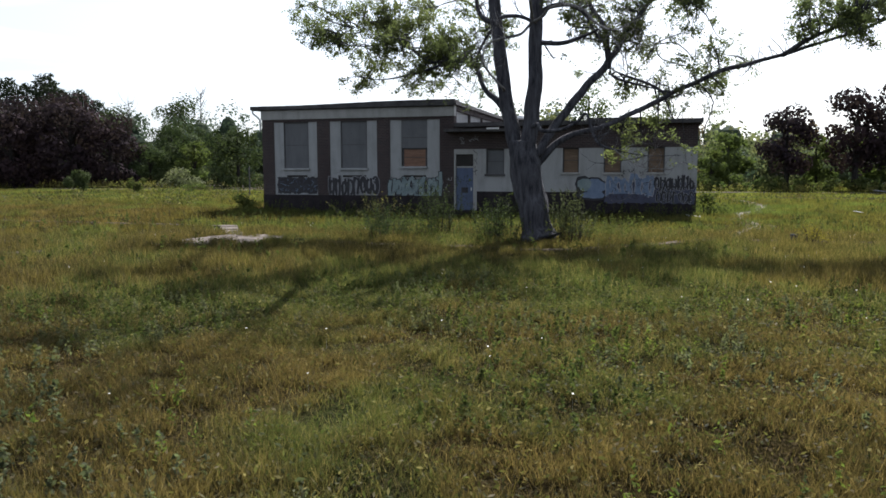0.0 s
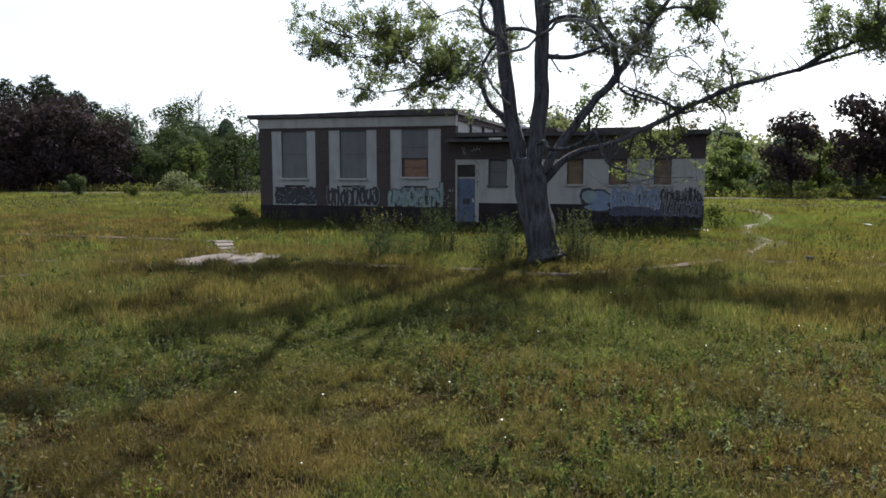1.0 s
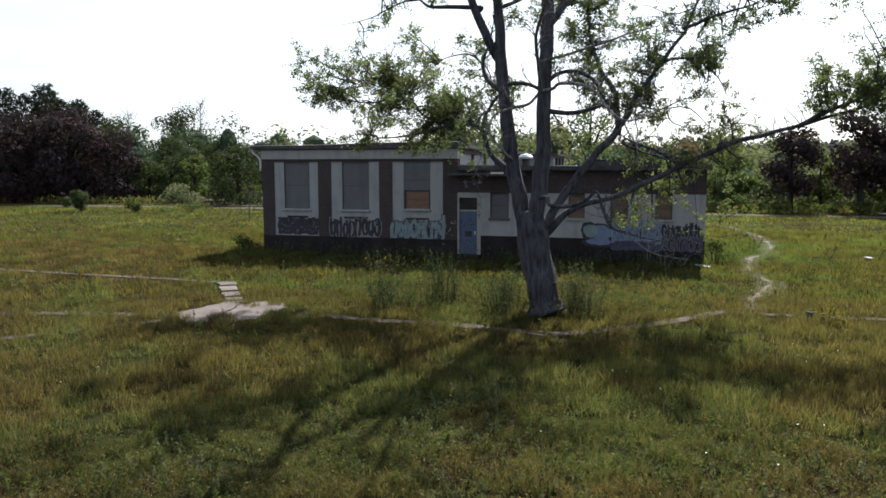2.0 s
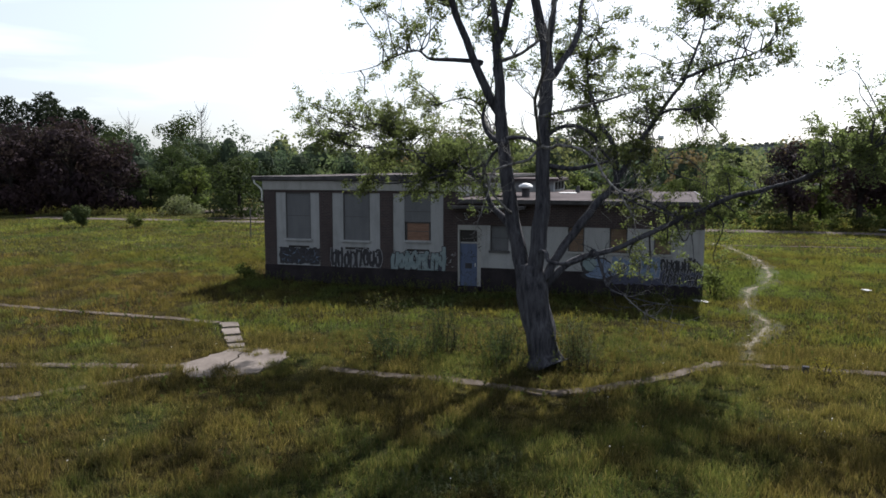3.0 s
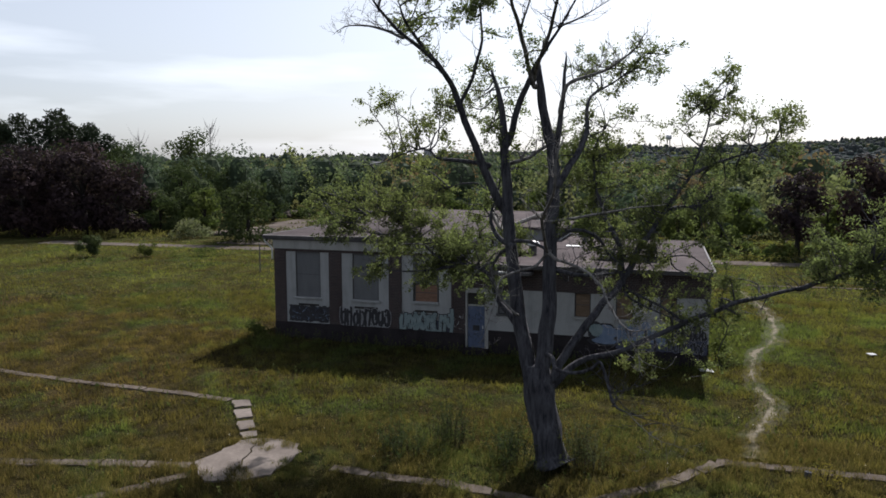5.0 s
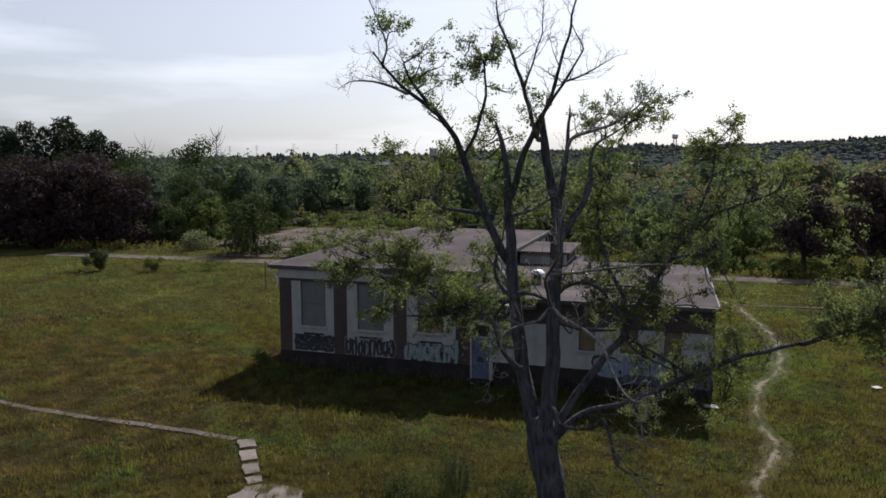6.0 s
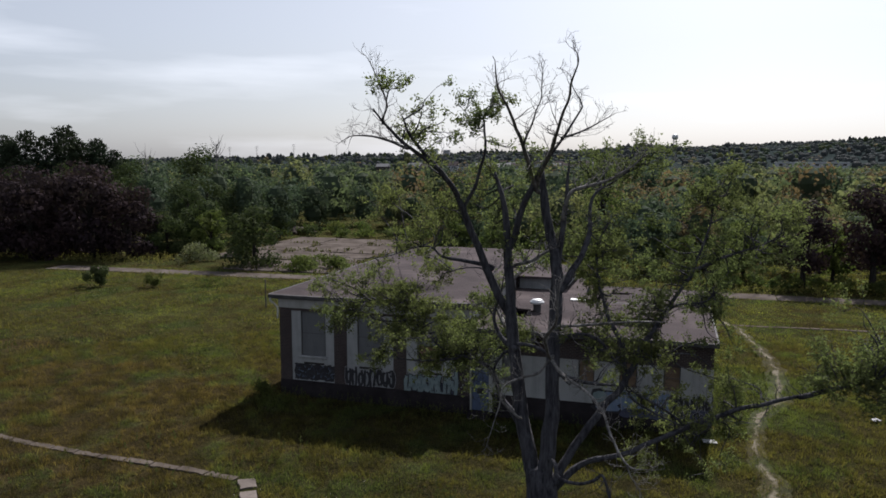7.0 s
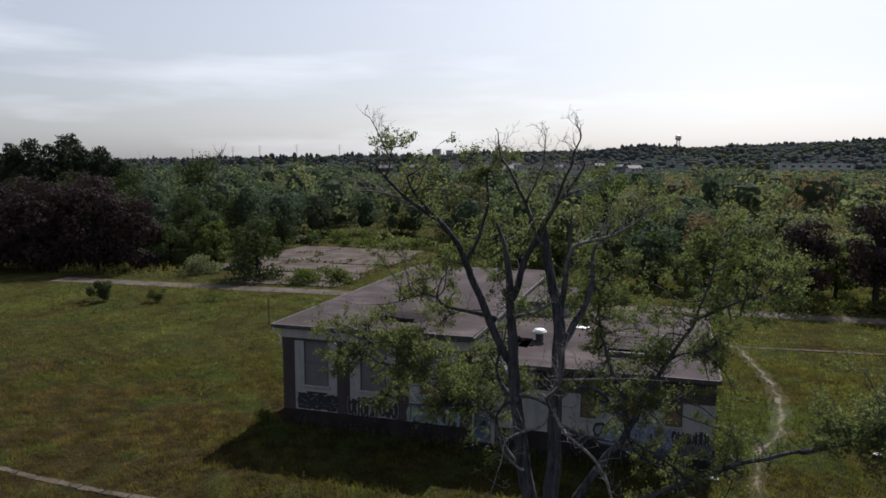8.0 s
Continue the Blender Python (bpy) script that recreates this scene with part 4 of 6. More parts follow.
limb("limb", bark, [(13.53, -11.2, 8.56, 0.07), (12.64, -11.05, 8.68, 0.062), (11.91, -10.9, 8.76, 0.045), (11.47, -10.75, 9.03, 0.03), (10.84, -10.6, 8.95, 0.024), (9.87, -10.45, 8.63, 0.015), (8.75, -10.3, 8.5, 0.006)])
limb("branch", bark, [(15.42, -11.2, 8.48, 0.098), (15.6, -11.13, 9.77, 0.077), (15.66, -11.07, 11.2, 0.045), (15.7, -11, 11.75, 0.01)])
limb("branch", deadwood, [(14.84, -11.2, 10.85, 0.07), (14.74, -12.5, 11.88, 0.056), (14.74, -14.5, 12.79, 0.036), (14.76, -16, 13.43, 0.02), (14.77, -16.5, 13.85, 0.007)])
limb("branch", deadwood, [(14.74, -12.9, 12.09, 0.03), (15.23, -14, 12.75, 0.022), (15.54, -14.8, 13.21, 0.014), (15.7, -15.4, 13.83, 0.006)])
limb("branch", deadwood, [(14.87, -11.2, 10.93, 0.067), (15.44, -12.6, 12.09, 0.052), (16.13, -14.8, 13, 0.031), (16.59, -16.6, 13.59, 0.017), (16.58, -17, 13.92, 0.007)])
limb("branch", deadwood, [(15.69, -11.9, 12.29, 0.033), (16.36, -11.95, 12.51, 0.022), (17.02, -12, 12.89, 0.007)])
limb("limb", bark, [(15.6, -11.5, 8.03, 0.101), (15.84, -11.1, 8.48, 0.098), (16.27, -10.3, 9.41, 0.076), (16.25, -9.4, 10.53, 0.044), (16.91, -8.7, 11.08, 0.027), (17.48, -8.4, 11.65, 0.012)])
limb("branch", deadwood, [(15.51, -11.6, 6.97, 0.044), (16.72, -12, 7.21, 0.037), (17.63, -12.4, 7.42, 0.023), (18.55, -12.8, 7.56, 0.007)])
limb("limb", bark, [(15.58, -11.8, 2.49, 0.135), (15.96, -11.3, 3.25, 0.124), (16.63, -10.8, 4.23, 0.118), (17.37, -10.3, 5.08, 0.097), (17.73, -9.8, 5.82, 0.095), (18.09, -9.3, 6.48, 0.077), (18.65, -8.8, 7.35, 0.059), (19.22, -8.3, 8.24, 0.047), (19.68, -7.8, 9.73, 0.03), (19.82, -7.3, 10.65, 0.012)])
limb("branch", bark, [(19.22, -8.2, 8.25, 0.06), (20.03, -7.83, 8.62, 0.045), (20.91, -7.47, 8.91, 0.026), (21.64, -7.1, 9.14, 0.009)])
limb("branch", bark, [(17.37, -10.3, 5.08, 0.1), (17.25, -9.96, 6.17, 0.08), (16.8, -9.62, 6.91, 0.062), (16.56, -9.28, 7.61, 0.042), (16.35, -8.94, 8.89, 0.03), (16.76, -8.6, 9.94, 0.011)])
limb("branch", bark, [(18.26, -9.2, 6.75, 0.05), (18.75, -8.8, 7.25, 0.045), (19.64, -8.4, 7.36, 0.026), (19.96, -8, 7.89, 0.009)])
limb("limb", bark, [(15.45, -11.7, 2.08, 0.112), (15.91, -11.53, 2.63, 0.101), (16.38, -11.35, 2.97, 0.091), (17.42, -11.18, 3.25, 0.071), (18.23, -11.01, 3.64, 0.077), (19.09, -10.84, 4.09, 0.071), (20.34, -10.66, 4.68, 0.065), (21.31, -10.49, 4.94, 0.059), (22.13, -10.32, 5.18, 0.053), (23.5, -10.15, 5.59, 0.041), (24.69, -9.97, 6.01, 0.03), (25.83, -9.8, 6.36, 0.012)])
limb("branch", bark, [(22.12, -10.4, 5.16, 0.07), (22.68, -10.67, 5.46, 0.06), (23.43, -10.93, 5.81, 0.035), (24.26, -11.2, 6.31, 0.011)])
limb("limb", bark, [(14.57, -11.4, 3.71, 0.117), (14.2, -11.06, 4.04, 0.101), (13.79, -10.73, 4.38, 0.082), (13.32, -10.39, 5.2, 0.059), (12.55, -10.05, 5.43, 0.047), (11.64, -9.71, 5.52, 0.039), (10.39, -9.38, 6.38, 0.03), (9.49, -9.04, 7, 0.018), (8.01, -8.7, 6.64, 0.007)])
limb("branch", bark, [(12.51, -9.9, 5.43, 0.05), (11.11, -9.6, 5.12, 0.035), (9.83, -9.3, 5.02, 0.019), (9.01, -9, 5.2, 0.008)])
limb("branch", bark, [(10.32, -9.2, 6.39, 0.04), (9.33, -9, 6.2, 0.025), (8, -8.8, 6.35, 0.01)])
limb("branch", deadwood, [(14.26, -11.2, 6.27, 0.089), (13.48, -9.8, 6.67, 0.074), (12.94, -8.2, 7.25, 0.059), (12.6, -7, 7.66, 0.039), (12.75, -6.3, 8.03, 0.022)])
limb("branch", bark, [(12.71, -7.3, 7.5, 0.045), (12.19, -7.2, 7.91, 0.03), (11.35, -7.1, 7.84, 0.018), (10.8, -7, 7.57, 0.006)])
limb("branch", deadwood, [(14.23, -11, 8.62, 0.056), (14.72, -11.1, 8.79, 0.048), (15.26, -11.2, 9.18, 0.036), (15.51, -11.3, 9.24, 0.028)])
limb("branch", deadwood, [(15.43, -12, 6.11, 0.05), (15.89, -13, 6.05, 0.045), (16.2, -13.7, 6.1, 0.042), (16.72, -14.35, 5.98, 0.038), (17.12, -14.9, 5.72, 0.034), (17.44, -15.5, 5.35, 0.03), (17.8, -16.2, 5.01, 0.02), (18.25, -16.5, 5.09, 0.007)])
limb("branch", deadwood, [(17.8, -16.2, 5.01, 0.018), (18.05, -16.3, 4.56, 0.013), (18.17, -16.4, 4.05, 0.006)])
limb("branch", deadwood, [(15.42, -12.2, 6.23, 0.044), (15.66, -14, 7.18, 0.044), (16.03, -15.6, 8.07, 0.036), (16.2, -15.8, 8.68, 0.028), (16.29, -15.8, 9.13, 0.017)])
limb("branch", bark, [(15.7, -12.4, 3.25, 0.06), (15.85, -12.84, 3.05, 0.055), (16.43, -13.05, 3.06, 0.05), (16.8, -13.18, 3.24, 0.045), (17.06, -13.28, 3.44, 0.04), (17.31, -13.42, 2.93, 0.038), (17.51, -14.2, 2.62, 0.034), (17.91, -14.3, 2.47, 0.017), (18.57, -14.4, 2.34, 0.011), (19.38, -14.6, 2.33, 0.004)])
limb("branch", deadwood, [(17.91, -14.3, 2.47, 0.015), (18.45, -14.65, 2.08, 0.011), (19.2, -15, 2, 0.004)])
limb("branch", deadwood, [(15.19, -12.2, 5.77, 0.041), (14.68, -12.48, 5.62, 0.037), (14.31, -12.75, 5.39, 0.026), (14.14, -13.02, 4.74, 0.017), (13.85, -13.3, 3.68, 0.006)])
limb("branch", deadwood, [(14.65, -12, 4.32, 0.037), (14.21, -12.27, 4.76, 0.033), (14.02, -12.53, 5.38, 0.02), (13.92, -12.8, 5.91, 0.007)])
limb("branch", bark, [(19.09, -10.6, 4.11, 0.05), (18.59, -10.47, 4.45, 0.04), (17.7, -10.33, 4.82, 0.026), (17.36, -10.2, 5.14, 0.009)])
limb("branch", deadwood, [(15.57, -11.3, 10.06, 0.06), (15.81, -11.4, 10.74, 0.055), (16.5, -11.5, 11.0, 0.045), (17.11, -11.6, 11.25, 0.035), (17.62, -11.8, 11.63, 0.022), (17.93, -12.0, 12.0, 0.009)])
limb("branch", bark, [(15.39, -11.5, 5.63, 0.075), (16.2, -11.8, 5.51, 0.065), (16.83, -12.2, 5.59, 0.05), (17.26, -12.6, 5.7, 0.03)])
limb("branch", bark, [(15.51, -11.5, 6.41, 0.065), (15.75, -11.4, 6.61, 0.06), (16.19, -11.2, 6.71, 0.055), (16.64, -11.0, 6.51, 0.05), (17.02, -10.7, 5.99, 0.042), (17.44, -10.3, 5.51, 0.03)])
limb("branch", bark, [(14.43, -11.5, 6.37, 0.06), (14.85, -11.6, 6.37, 0.055), (15.18, -11.7, 6.24, 0.05), (15.37, -11.6, 6.05, 0.045)])
limb("branch", bark, [(14.31, -11.5, 6.25, 0.085), (13.88, -11.2, 6.39, 0.075), (13.61, -11.0, 6.67, 0.06), (13.59, -10.8, 7.23, 0.04), (13.71, -10.6, 7.82, 0.025), (13.75, -10.5, 8.48, 0.01)])
limb("branch", bark, [(14.28, -11.5, 6.15, 0.06), (13.84, -11.0, 5.91, 0.05), (13.6, -10.8, 5.46, 0.04), (13.46, -10.6, 4.9, 0.02)])
limb("branch", bark, [(17.77, -9.9, 5.83, 0.035), (18.08, -9.5, 5.82, 0.028), (18.48, -9.2, 5.75, 0.02), (18.71, -9.0, 5.82, 0.008)])
limb("branch", bark, [(17.49, -10.3, 4.76, 0.04), (18.05, -10.6, 4.49, 0.032), (18.74, -10.9, 4.28, 0.022), (19.46, -11.2, 4.06, 0.008)])
cluster((8.00, -9.00, 7.45), 1.25, 0.60, 34)
cluster((19.40, -9.30, 5.60), 1.15, 0.75, 20)
cluster((20.30, -10.00, 5.75), 0.70, 0.50, 9)
cluster((18.80, -8.90, 6.60), 0.90, 0.60, 10)
cluster((9.86, -8.80, 6.20), 1.39, 0.94, 68)
cluster((11.31, -9.00, 5.67), 1.15, 0.83, 54)
cluster((12.78, -9.50, 5.40), 1.09, 0.80, 30)
cluster((9.16, -8.80, 7.28), 1.21, 0.56, 18)
cluster((12.52, -9.30, 5.21), 1.50, 0.75, 52)
cluster((9.29, -8.60, 6.73), 1.65, 0.79, 50)
cluster((12.09, -13.40, 13.12), 0.70, 0.61, 18)
cluster((12.55, -13.10, 12.47), 0.35, 0.30, 6)
cluster((13.40, -12.20, 13.36), 0.63, 0.54, 14)
cluster((13.81, -12.00, 12.04), 0.73, 0.40, 14)
cluster((17.00, -8.60, 11.72), 0.97, 0.41, 14)
cluster((18.41, -8.50, 11.93), 0.46, 0.47, 8)
cluster((19.59, -7.60, 9.66), 1.39, 1.02, 28)
cluster((21.16, -7.60, 9.17), 0.87, 0.71, 20)
cluster((18.41, -8.00, 7.16), 1.50, 0.87, 26)
cluster((16.87, -8.60, 8.10), 0.76, 0.86, 12)
cluster((19.50, -7.60, 7.69), 0.91, 0.63, 16)
cluster((17.27, -8.80, 6.01), 1.01, 0.69, 12)
cluster((19.12, -8.00, 6.19), 0.83, 0.52, 8)
cluster((23.15, -11.00, 7.08), 0.84, 0.78, 40)
cluster((23.78, -11.00, 6.14), 0.64, 0.71, 26)
cluster((23.63, -10.60, 6.25), 0.77, 0.70, 28)
cluster((25.42, -9.90, 6.07), 0.79, 0.74, 30)
cluster((19.01, -9.30, 3.47), 1.04, 0.81, 28)
cluster((19.61, -9.20, 2.63), 0.72, 0.68, 14)
cluster((18.32, -9.20, 4.64), 0.81, 0.51, 8)
cluster((11.01, -7.00, 8.01), 0.93, 0.59, 14)
cluster((10.70, -10.50, 9.69), 1.17, 0.75, 28)
cluster((13.24, -10.00, 9.77), 0.95, 0.60, 18)
cluster((13.96, -9.60, 7.99), 0.70, 0.65, 12)
cluster((15.95, -9.80, 8.90), 0.82, 0.82, 10)
cluster((14.73, -10.60, 9.40), 0.49, 0.64, 8)
cluster((18.60, -7.60, 11.40), 0.54, 0.95, 9)
cluster((20.20, -7.60, 10.99), 0.81, 0.68, 16)
cluster((21.39, -7.60, 9.67), 0.72, 0.77, 18)
cluster((19.58, -7.60, 9.71), 0.83, 0.70, 9)
cluster((17.15, -8.00, 11.06), 0.78, 0.87, 14)
cluster((19.58, -7.00, 6.63), 1.01, 0.97, 12)
cluster((18.50, -8.00, 7.73), 0.91, 0.68, 14)
cluster((16.75, -9.50, 7.22), 0.81, 0.81, 8)
cluster((10.88, -10.60, 10.79), 1.09, 0.84, 14)
cluster((13.19, -9.80, 10.12), 0.80, 0.60, 10)
cluster((16.68, -9.00, 9.90), 0.83, 0.83, 14)
cluster((11.64, -10.60, 6.81), 0.97, 0.74, 12)
cluster((13.54, -10.90, 5.54), 0.67, 0.64, 10)
cluster((15.98, -10.80, 5.77), 0.71, 0.70, 10)
cluster((17.65, -9.80, 5.45), 0.71, 0.64, 9)
cluster((16.55, -10.40, 6.83), 0.78, 0.62, 8)
cluster((16.30, -7.80, 8.60), 1.05, 0.75, 34)
cluster((16.90, -8.20, 7.70), 0.80, 0.60, 16)


def finish_tree():
    for name, rows, mat, label in (("twig_mass", TWIGS, M_BARK, ""), ("bare_twig_mass", DEAD_TWIGS, M_DEAD, "fine bare dead twigs")):
        verts, faces = [], []
        for path in rows:
            v, f = tube(path, 3)
            o = len(verts)
            verts.extend(v)
            faces.extend([tuple(i + o for i in q) for q in f])
        tagged(put(name, verts, faces, mat, label), kind="stuff")
    pts = np.concatenate(LEAVES) - np.array(tree_shift)
    quads = leaf_quads(pts, 0.088, 0.3, 0.3, 0.42)
    tagged(array_mesh("leaves", quads, np.full(len(quads) // 4, 4), M_LEAF, tree), "sparse yellowish-green leaves", kind="stuff")


finish_tree()


# ---- trees of the wood's edge ----
def crown_points(n, lobes, seed, shell=0.75):
    """Points for leaves on and in a heap of lobes (x, y, z, radius, squash)."""
    g = np.random.default_rng(seed)
    vol = np.array([l[3] ** 2 for l in lobes])
    pick = g.choice(len(lobes), n, p=vol / vol.sum())
    d = g.normal(size=(n, 3))
    d /= np.linalg.norm(d, axis=1, keepdims=True)
    rad = np.where(g.random(n) < shell, g.uniform(0.82, 1.08, n), g.uniform(0.3, 0.9, n))
    l = np.array(lobes)[pick]
    bump = 1 + 0.16 * np.sin(d[:, 0] * 7 + l[:, 0] * 3) * np.cos(d[:, 2] * 6 + l[:, 1])
    p = l[:, :3] + d * (l[:, 3] * rad * bump)[:, None] * np.stack((np.ones(n), np.ones(n), l[:, 4]), axis=1)
    ok = p[:, 2] > 0.05
    return p[ok], d[ok]


def broad_lobes(h, w, base, seed, n=22):
    r = random.Random(seed)
    out = []
    for i in range(n):
        u = ((i * 7) % n + r.random()) / n
        z = base + (h - base) * (0.1 + 0.76 * u)
        reach = w * math.sin(math.pi * (0.22 + 0.62 * u)) * r.uniform(0.5, 0.9)
        a = i * 2.4 + r.uniform(-0.4, 0.4)
        out.append((reach * math.cos(a) * 0.8, reach * math.sin(a) * 0.8, z, w * r.uniform(0.26, 0.42), r.uniform(0.65, 0.9)))
    return out


def trunk_mesh(t, h, r0, seed, limbs=5, spread=1.5):
    r = random.Random(seed)
    v, f = tube(smooth_path([(0, 0, -0.1, r0 * 1.3), (0.05, 0, h * 0.2, r0), (-0.04, 0.08, h * 0.5, r0 * 0.7), (0.05, 0, h * 0.85, r0 * 0.2)], 4), 8, 0.15)
    obj("trunk", v, f, M_TRUNK, t, "", True)
    for i in range(limbs):
        a = i * 2.4 + r.random()
        z = h * r.uniform(0.25, 0.55)
        v, f = tube(smooth_path([(0, 0, z, r0 * 0.5), (spread * 0.4 * math.cos(a), spread * 0.4 * math.sin(a), z + h * 0.12, r0 * 0.35), (spread * math.cos(a), spread * math.sin(a), z + h * 0.3, r0 * 0.1)], 4), 6)
        obj("limb", v, f, M_TRUNK, t, "", True)


def broad_tree(name, label, h, w, base, material, leaf, n, seed, at, category="tree", group=""):
    t = thing(name, label, category, at, group)
    trunk_mesh(t, h, 0.028 * h, seed, 5, w * 0.5)
    p, d = crown_points(n, broad_lobes(h, w, base, seed), seed)
    q = leaf_quads(p, leaf, 0.3, 0.2, 0.7, d)
    array_mesh("crown", q, np.full(len(q) // 4, 4), material, t)
    return t


def pine_tree(h, w, seed, at):
    t = thing("pine_tree", "tall dark pine with ragged tiered boughs", "pine tree", at, "pines at the wood's edge")
    r = random.Random(seed)
    v, f = tube(smooth_path([(0, 0, -0.1, 0.3), (0, 0.05, h * 0.5, 0.2), (0, 0, h, 0.03)], 5), 8, 0.1)
    obj("trunk", v, f, M_TRUNK, t, "", True)
    lobes = []
    for k in range(64):
        u = (k + 0.5) / 64
        z = h * (0.22 + 0.78 * u)
        reach = w * (1.04 - u) ** 0.5 * r.uniform(0.4, 1.05)
        a = k * 2.4
        lobes.append((reach * 0.72 * math.cos(a), reach * 0.72 * math.sin(a), z, 0.12 * w + reach * 0.19, 0.5))
    p, d = crown_points(4800, lobes, seed)
    q = leaf_quads(p, 0.54, 0.3, 0.0, 0.4, d)
    array_mesh("crown", q, np.full(len(q) // 4, 4), M_PINE, t)
    return t


def shrub(name, label, h, w, material, leaf, n, seed, at, category="shrub", stems=5):
    t = thing(name, label, category, at)
    r = random.Random(seed)
    for i in range(stems):
        a = i * 2.4
        v, f = tube(smooth_path([(0.08 * math.cos(a), 0.08 * math.sin(a), -0.05, 0.016), (w * 0.3 * math.cos(a), w * 0.3 * math.sin(a), h * 0.45, 0.011), (w * 0.5 * math.cos(a), w * 0.5 * math.sin(a), h * 0.7, 0.004)], 3), 5)
        obj("stem", v, f, M_TRUNK, t, "", True)
    lobes = [(r.gauss(0, 0.42) * w, r.gauss(0, 0.42) * w, h * r.uniform(0.15, 0.7), w * r.uniform(0.32, 0.52), 0.8 * h / max(w * 1.6, 0.1)) for _ in range(9)]
    p, d = crown_points(n, lobes, seed, 0.6)
    q = leaf_quads(p, leaf, 0.35, 0.2, 0.6, d * 0.6)
    array_mesh("leaves", q, np.full(len(q) // 4, 4), material, t)
    return t


def bare_tree(h, at, seed):
    t = thing("dead_tree", "grey leafless dead tree standing among the woods", "dead tree", at)
    r = random.Random(seed)
    v, f = tube(smooth_path([(0, 0, 0, 0.2), (0.1, 0, h * 0.5, 0.12), (0, 0.1, h, 0.02)], 4), 6)
    obj("trunk", v, f, M_DEAD, t, "", True)
    verts, faces = [], []
    for i in range(40):
        a, z, l = r.uniform(0, 6.28), h * r.uniform(0.4, 0.95), r.uniform(0.8, 2.4)
        w, g = tube([(0, 0, z, 0.05), (l * 0.5 * math.cos(a), l * 0.5 * math.sin(a), z + l * 0.5, 0.035), (l * 0.8 * math.cos(a), l * 0.8 * math.sin(a), z + l * 1.2, 0.012)], 3)
        o = len(verts)
        verts.extend(w)
        faces.extend([tuple(q + o for q in k) for k in g])
    tagged(obj("twig_mass", verts, faces, M_DEAD, t), kind="stuff")


def place(base, spots, seed):
    """Copies of a tree at (x, y, scale)."""
    r = random.Random(seed)
    for x, y, s in spots:
        m = pose(x, y, 0, 0, 0, r.uniform(0, 360))
        c = copy_thing(base, m)
        c.scale = (s * r.uniform(0.92, 1.08), s * r.uniform(0.92, 1.08), s)


pine = pine_tree(17.8, 5.0, 3, (-79, 68, 0))
pine_b = pine_tree(16.9, 5.2, 4, (-83.5, 64.5, 0))
place(pine, [(-75.5, 72, 0.84), (-86.5, 61, 0.82), (-92, 57, 0.72), (-82, 72, 0.96), (-81, 66, 0.9), (-77.3, 70, 0.86)], 1)
place(pine_b, [(-79, 75, 0.94), (-97, 54, 0.72), (-89, 66, 0.96), (-85, 63, 0.88), (-73.5, 73.5, 0.82)], 2)
beech = broad_tree("copper_beech", "dark purple-leaved copper beech at the wood's edge", 11.2, 5.4, -1.2, M_COPPER, 0.4, 5800, 21, (-56.0, 38.4, 0), group="copper beeches")
place(beech, [(-50.4, 42.2, 1.06), (-62.0, 37.2, 0.9), (-45.6, 43.0, 0.82), (-69.0, 35.5, 1.08), (-57.5, 47, 1.1), (-65, 44, 1.05)], 3)
beech_b = broad_tree("copper_beech", "dark purple-leaved copper beech beside the road", 8.2, 2.9, 1.2, M_COPPER, 0.32, 3400, 22, (30.6, 43.0, 0), group="copper beeches")
place(beech_b, [(36.6, 43.6, 1.18), (41.5, 45.5, 1.3), (45, 43.5, 1.25)], 4)
oak = broad_tree("broadleaf_tree", "dark green rounded broadleaf tree", 15.2, 5.4, 1.4, M_BROAD, 0.38, 4800, 31, (-58.8, 76, 0), group="edge trees")
place(oak, [(-72, 62, 0.8), (-78, 56, 0.75), (-66, 68, 0.85), (-50, 66, 0.62), (-62, 60, 0.62), (-8, 60, 0.72), (-57, 56, 0.66), (-68, 56, 0.72), (-47, 57, 0.58), (-43.5, 63, 0.6), (-50, 61, 0.64), (-40, 70, 0.56)], 5)
young = broad_tree("broadleaf_tree", "mid-green broadleaf tree by the road", 7.2, 3.9, -1.4, M_BROAD, 0.28, 6000, 32, (-26.8, 41.2, 0), group="edge trees")
place(young, [(-41.5, 52, 1.0), (-43, 47, 0.8)], 6)
lime = broad_tree("broadleaf_tree", "light green young tree at the wood's edge", 6.2, 2.4, 0.3, M_LIME, 0.36, 2200, 33, (-37.5, 48.5, 0), group="edge trees")
# most of these light copies are added to brighten the wood's dark edge
place(lime, [(-33.5, 50.5, 0.8), (12, 56, 0.9), (22, 53, 0.8), (17, 50, 1.0), (26, 49, 1.0), (-5, 49, 0.95), (0, 46, 0.8), (6, 47, 1.05), (11, 46, 0.85), (20, 46.5, 0.75), (24, 44.5, 0.7), (34, 47.5, 0.95), (40, 49, 1.1), (47, 47, 0.9)], 7)
shrub("shrub", "rounded silvery green shrub beside the road", 3.0, 2.0, M_GREYLEAF, 0.22, 1600, 41, (-35.2, 42.8, 0))
shrub("shrub", "rounded green shrub standing alone in the meadow", 2.5, 1.1, M_BROAD, 0.15, 3400, 42, (-33.2, 24.4, 0))
shrub("shrub", "small yellowish shrub in the meadow", 1.7, 0.75, M_WEED, 0.14, 1100, 43, (-28.2, 25.6, 0))
shrub("shrub", "low brown-green brush in the meadow", 0.9, 1.9, M_WEED, 0.14, 700, 44, (-23.4, 27.2, 0))
shrub("shrub", "leafy weeds grown through the concrete pad", 2.0, 2.4, M_LIME, 0.26, 2000, 45, (-20.0, 41.0, 0))
